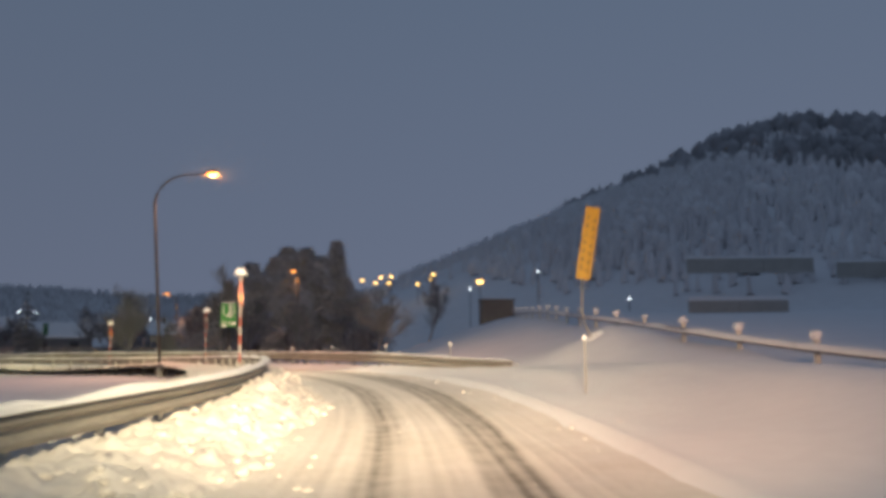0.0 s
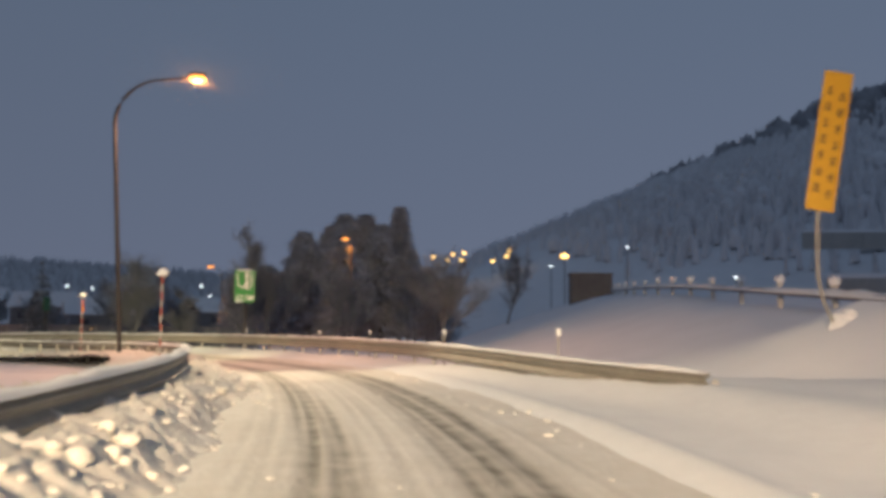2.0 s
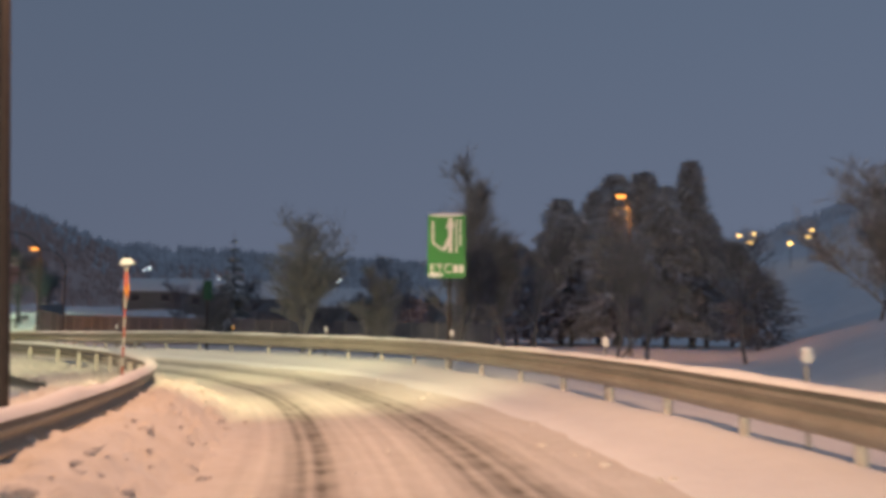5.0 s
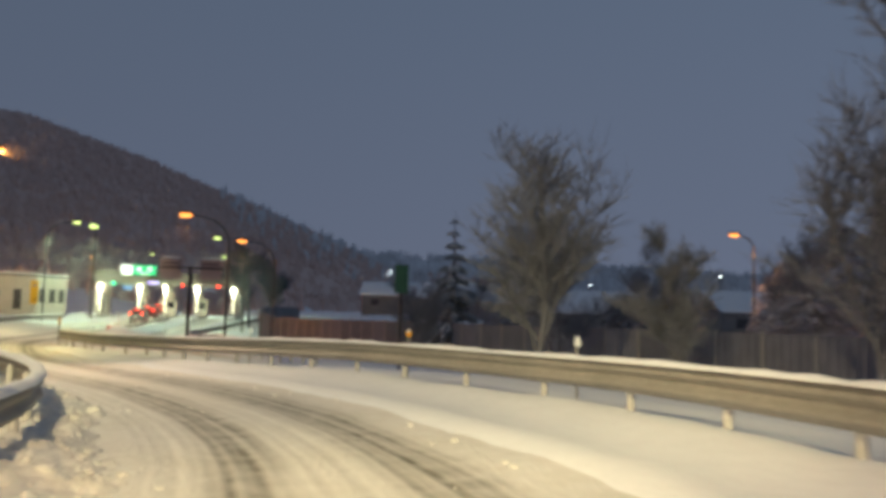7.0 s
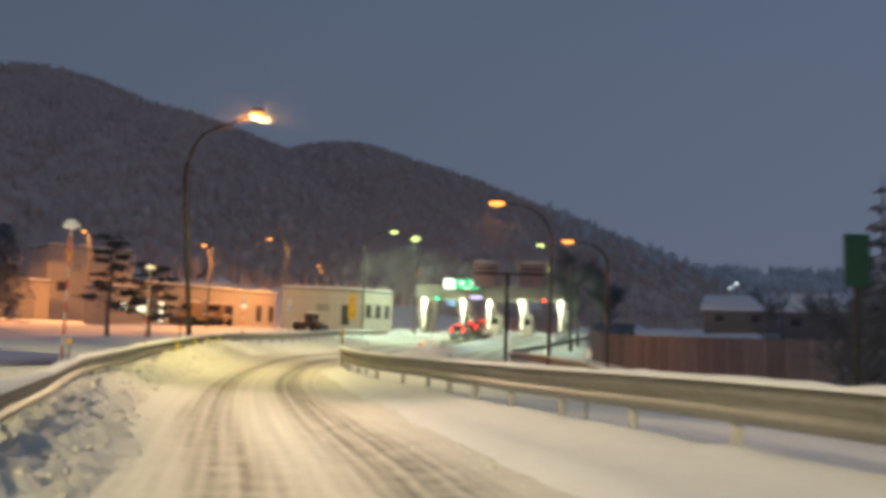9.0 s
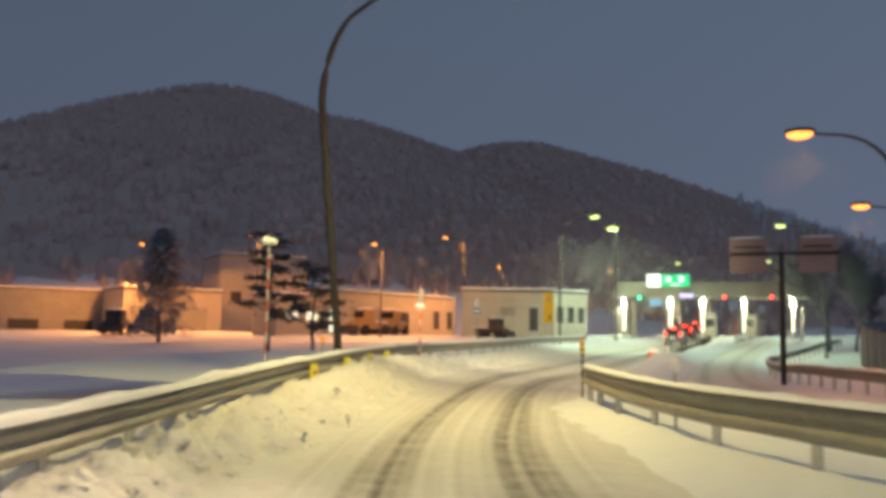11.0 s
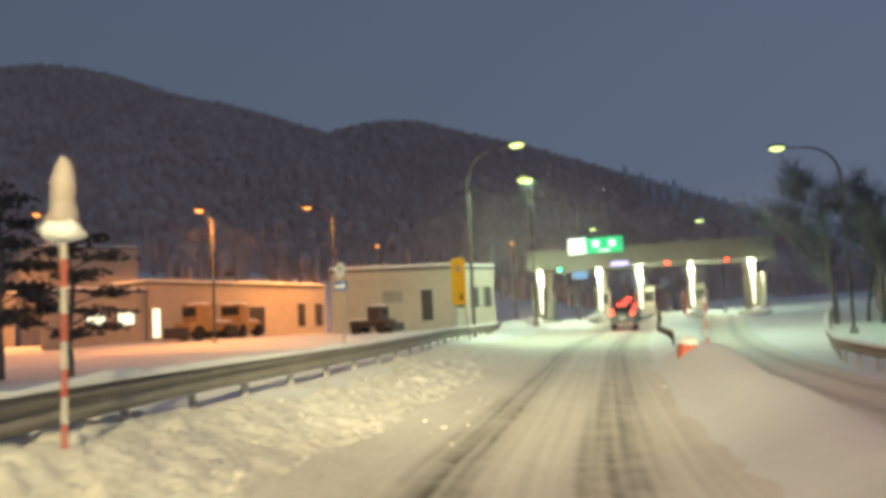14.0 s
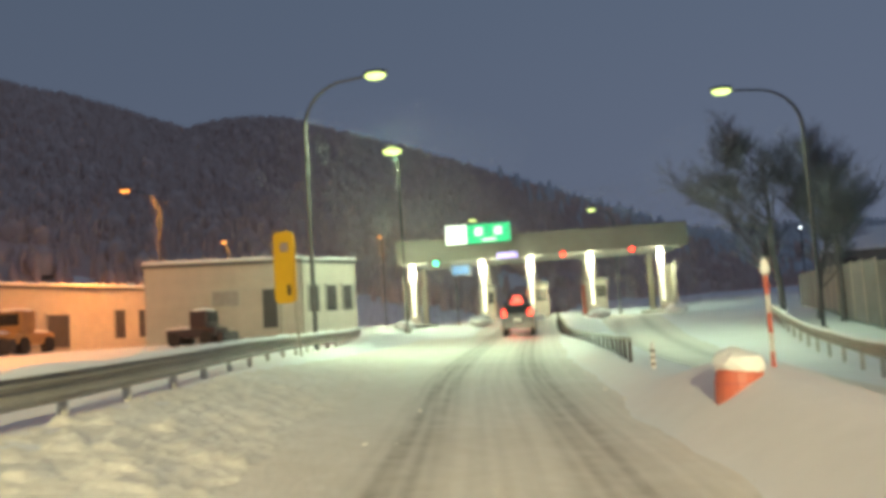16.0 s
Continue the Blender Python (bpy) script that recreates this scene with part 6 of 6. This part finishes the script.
for x, y, a, w in ((-64, 132, 0.6, 9), (-76, 138, 0.3, 8), (-52, 146, 0.9, 10), (-96, 150, 0.4, 9), (-34, 140, 0.2, 8), (-118, 160, 0.6, 10)):
    house((x, y, ground_at(x, y)), a, w, 7, 3.4, "small house under a thick snow roof beyond the trees")

# ---------------------------------------------------------------- signs at the plaza
gz = ground_at(-68.7, 86.5)
root = post_sign("gantry_sign", (-68.7, 86.5, gz), math.atan2(0.8, 0.6), "overhead sign on a T-shaped post seen from its plain side")
bm = bmesh.new()
tube(bm, [(0, 0.1, -0.5), (0, 0.1, 5.2 - gz)], 0.11, 12)
part("post", bm, POLE, root)
bm = bmesh.new()
tube(bm, [(-2.0, 0.1, 5.1 - gz), (2.2, 0.1, 5.1 - gz)], 0.06, 10)
part("crossbar", bm, POLE, root)
PINK = material("pinkish_sign_sheet", (0.32, 0.24, 0.25), 0.7, vary=0.12, grain=3)
for u in (-1.3, 1.4):
    bm = bmesh.new()
    box(bm, (1.45, 0.05, 1.45), (u, 0.2, 5.03 - gz), 0.02)
    panel = part("panel", bm, PINK, root, "plain pinkish panel")
    bm = bmesh.new()
    box(bm, (1.1, 0.05, 0.07), (u, 0.15, 5.4 - gz))
    part("stiffener", bm, POLE, panel)
    bm = bmesh.new()
    blob(bm, (0.7, 0.06, 0.05), (u, 0.2, 5.81 - gz), seed=u)
    part("snow_cap", bm, SNOW, root, "snow on the panel's edge")

root = post_sign("yellow_board", (-94.4, 87.7, ground_at(-94.4, 87.7)), math.atan2(0.62, 0.78), "tall rounded yellow board on two legs beside the rail end")
gz = ground_at(-94.4, 87.7)
panel = part("panel", rounded_panel(0.66, 2.1, 0.16, 0.12, (0, 0, 3.62 - gz)), YELLOW, root)
bm = bmesh.new()
box(bm, (0.24, 0.02, 0.26), (0.04, -0.07, 4.2 - gz), 0.03)
part("writing", bm, PINK, panel, "pale illegible patch")
bm = bmesh.new()
box(bm, (0.12, 0.02, 0.3), (0.14, -0.07, 2.95 - gz), 0.01)
part("writing", bm, BLACK, panel, "dark illegible mark")
for sx in (-1, 1):
    bm = bmesh.new()
    tube(bm, [(0.22 * sx, 0.08, 3.6 - gz), (0.24 * sx, 0.1, 1.6), (0.35 * sx, 0.25, -0.4)], 0.04, 8)
    part("leg", bm, STEEL, root)

root = post_sign("direction_sign", (-82.6, 78.2, ground_at(-82.6, 78.2)), math.atan2(0.35, 0.9), "round white sign over a blue arrow plate on one post")
gz = ground_at(-82.6, 78.2)
bm = bmesh.new()
tube(bm, [(0, 0.05, -0.5), (0, 0.05, 3.45 - gz)], 0.03, 10)
part("post", bm, STEEL, root)
bm = bmesh.new()
tube(bm, [(0, 0.0, 3.3 - gz), (0, -0.02, 3.3 - gz)], 0.21, 24)
disc = part("disc", bm, material("snow_dusted_sheet", (0.5, 0.49, 0.48), 0.8, vary=0.25, grain=9), root, "snow-dusted white disc")
bm = bmesh.new()
box(bm, (0.05, 0.01, 0.26), (0, -0.028, 3.3 - gz))
part("mark", bm, BLUE, disc)
bm = bmesh.new()
box(bm, (0.56, 0.02, 0.27), (0, -0.01, 2.86 - gz), 0.01)
plate = part("plate", bm, BLUE, root, "blue plate with a white arrow")
bm = bmesh.new()
box(bm, (0.34, 0.01, 0.08), (-0.06, -0.026, 2.86 - gz))
v = [bm.verts.new(c) for c in ((0.08, -0.026, 2.97 - gz), (0.24, -0.026, 2.86 - gz), (0.08, -0.026, 2.75 - gz))]
bm.faces.new(v)
part("arrow", bm, WHITE, plate)

# stake with three amber reflectors at the end of the outer rail
root = thing("reflector_stake", (-56.5, 71.35, 0.45), "thin dark stake with three amber reflectors beyond the rail end", "delineator", turn=1.0)
bm = bmesh.new()
tube(bm, [(0, 0, -0.6), (0, 0, 0.95)], 0.022, 8)
part("stake", bm, POLE, root)
bm = bmesh.new()
box(bm, (0.105, 0.025, 0.40), (0, -0.03, 0.80), 0.01)
plate = part("plate", bm, BLACK, root)
for k in range(3):
    bm = bmesh.new()
    tube(bm, [(0, -0.042, 0.67 + 0.13 * k), (0, -0.055, 0.67 + 0.13 * k)], 0.046, 14)
    part("reflector", bm, AMBER, plate)

# crash drum and rubber posts on the divider
DRUM = material("faded_drum_plastic", (0.62, 0.15, 0.09), 0.5, second=(0.45, 0.13, 0.10), grain=6, coarse=1.5)
root = thing("crash_drum", (-76.93, 85.39, 0.63), "faded red crash drum half buried under a cap of snow", "crash drum")
bm = bmesh.new()
tube(bm, [(0, 0, -0.35), (0, 0, 0.02), (0, 0, 0.22), (0, 0, 0.26)], [0.28, 0.275, 0.25, 0.22], 20)
part("drum", bm, DRUM, root)
bm = bmesh.new()
tube(bm, [(0, 0, 0.09), (0, 0, 0.13)], 0.272, 20)
part("band", bm, RED, root, "dull red reflective band")
bm = bmesh.new()
blob(bm, (0.28, 0.26, 0.16), (0, 0, 0.31), seed=9, rough=0.25)
blob(bm, (0.16, 0.2, 0.12), (-0.1, 0.02, 0.37), seed=11, rough=0.3)
part("snow_cap", bm, SNOW, root, "thick cap of snow")


def rubber_post(place, label, light):
    root = thing("rubber_post", place, label, "bollard", "rubber posts on the divider")
    bm = bmesh.new()
    tube(bm, [(0, 0, -0.2), (0, 0, 0.06), (0, 0, 0.09)], [0.1, 0.1, 0.045], 12)
    part("base", bm, BLACK, root)
    bm = bmesh.new()
    tube(bm, [(0, 0, 0.05), (0, 0, 0.6), (0, 0, 0.64)], [0.042, 0.04, 0.02], 12)
    post = part("post", bm, WHITE if light else DULL_BROWN, root)
    for z in (0.2, 0.32, 0.44) if light else (0.56,):
        bm = bmesh.new()
        tube(bm, [(0, 0, z), (0, 0, z + 0.05)], 0.045, 12)
        part("band", bm, RUST if light else STEEL, post)
    return root


row = spline([(-83.7, 90.6, 0.46), (-88.4, 94.4, 0.47), (-96.5, 100.4, 0.62), (-102, 104.8, 1.0), (-107, 108.9, 1.42), (-110, 111.5, 1.6)], 1.05)
rubber_post((-82.0, 89.45, 0.42), "white rubber post with dark bands", True)
dark = None
for k, (x, y, z) in enumerate(row):
    if dark is None:
        dark = rubber_post((x, y, z), "dark rubber post with pale bands on the divider", False)
    else:
        copy_thing(dark, Matrix.Translation((x, y, z)))


# ---------------------------------------------------------------- far lights
def far_lamp(x, y, z, mat, label, group, size=0.32):
    gz = ground_at(x, y)
    root = thing("street_lamp", (x, y, gz), label, "street lamp", group)
    bm = bmesh.new()
    tube(bm, [(0, 0, -0.5), (0, 0, max(1.0, z - gz))], 0.07, 6)
    part("post", bm, POLE, root)
    bm = bmesh.new()
    blob(bm, (size * 1.3, size, size * 0.7), (0, 0, max(1.0, z - gz)), rough=0.0)
    part("lantern", bm, mat, root, "glowing lantern")
    return root


for x, y, z in ((-26.8, 206, 17.3), (-23.7, 207, 16.7), (-22.5, 207, 18.0), (-20.6, 207, 16.7), (-20.0, 207, 18.2), (-13.8, 208, 16.4), (-10.7, 209, 17.6), (-10.1, 209, 18.8)):
    far_lamp(x, y, z, FAR_SODIUM, "small orange lamp on the distant road", "distant orange lamps", 0.36)
for x, y, z in ((-1, 165, 12.2), (12, 168, 15.6), (24.7, 142, 8.8), (-78, 147, 8), (-56, 148, 8), (-123, 164, 11), (-93, 182, 9.3), (-101, 177, 5.6), (-73, 194, 8.2), (-141, 182, 12), (-133, 197, 11), (-66, 197, 7.5)):
    far_lamp(x, y, z, WHITE_LAMP, "small white lamp among distant trees", "distant white lamps", 0.15)
far_lamp(0.6, 123.4, 10.4, FAR_SODIUM, "orange lit sign lamp on the upper road", "distant orange lamps", 0.4)

# lamp post in the yard, its lantern seen from the side
simple_lamp(-137.5, 93.8, 13.4, 1.0, 2.2, "o", 12000, "orange lamps at the depot", "orange street lamp over the depot garage")


def retaining_wall(a, b, top, high, label):
    """A long wall on the slope under a ledge of snow."""
    a, b = Vector(a), Vector(b)
    d = b - a
    root = thing("retaining_wall", (a.x, a.y, top - high), label, "wall", turn=math.atan2(d.y, d.x))
    n = max(2, int(d.length / 4))
    for k in range(n):
        bm = bmesh.new()
        box(bm, (d.length / n - 0.04, 0.5, high + 1.5), (d.length * (k + 0.5) / n, 0, high / 2 - 0.75), 0.03)
        part("panel", bm, CONCRETE, root)
    bm = bmesh.new()
    box(bm, (d.length, 1.6, 0.5), (d.length / 2, 0.5, high + 0.2), 0.2)
    part("snow_layer", bm, SNOW, root, "ledge of snow on the wall")
    return root


retaining_wall((36.2, 150.7), (57.9, 151.6), 16.0, 1.0, "long grey retaining wall on the slope under snow")
retaining_wall((62, 152), (92, 150), 15.2, 1.2, "long grey retaining wall on the slope under snow")
retaining_wall((23.1, 96.1), (33.9, 96.5), 6.0, 1.1, "low grey wall beside the upper road")
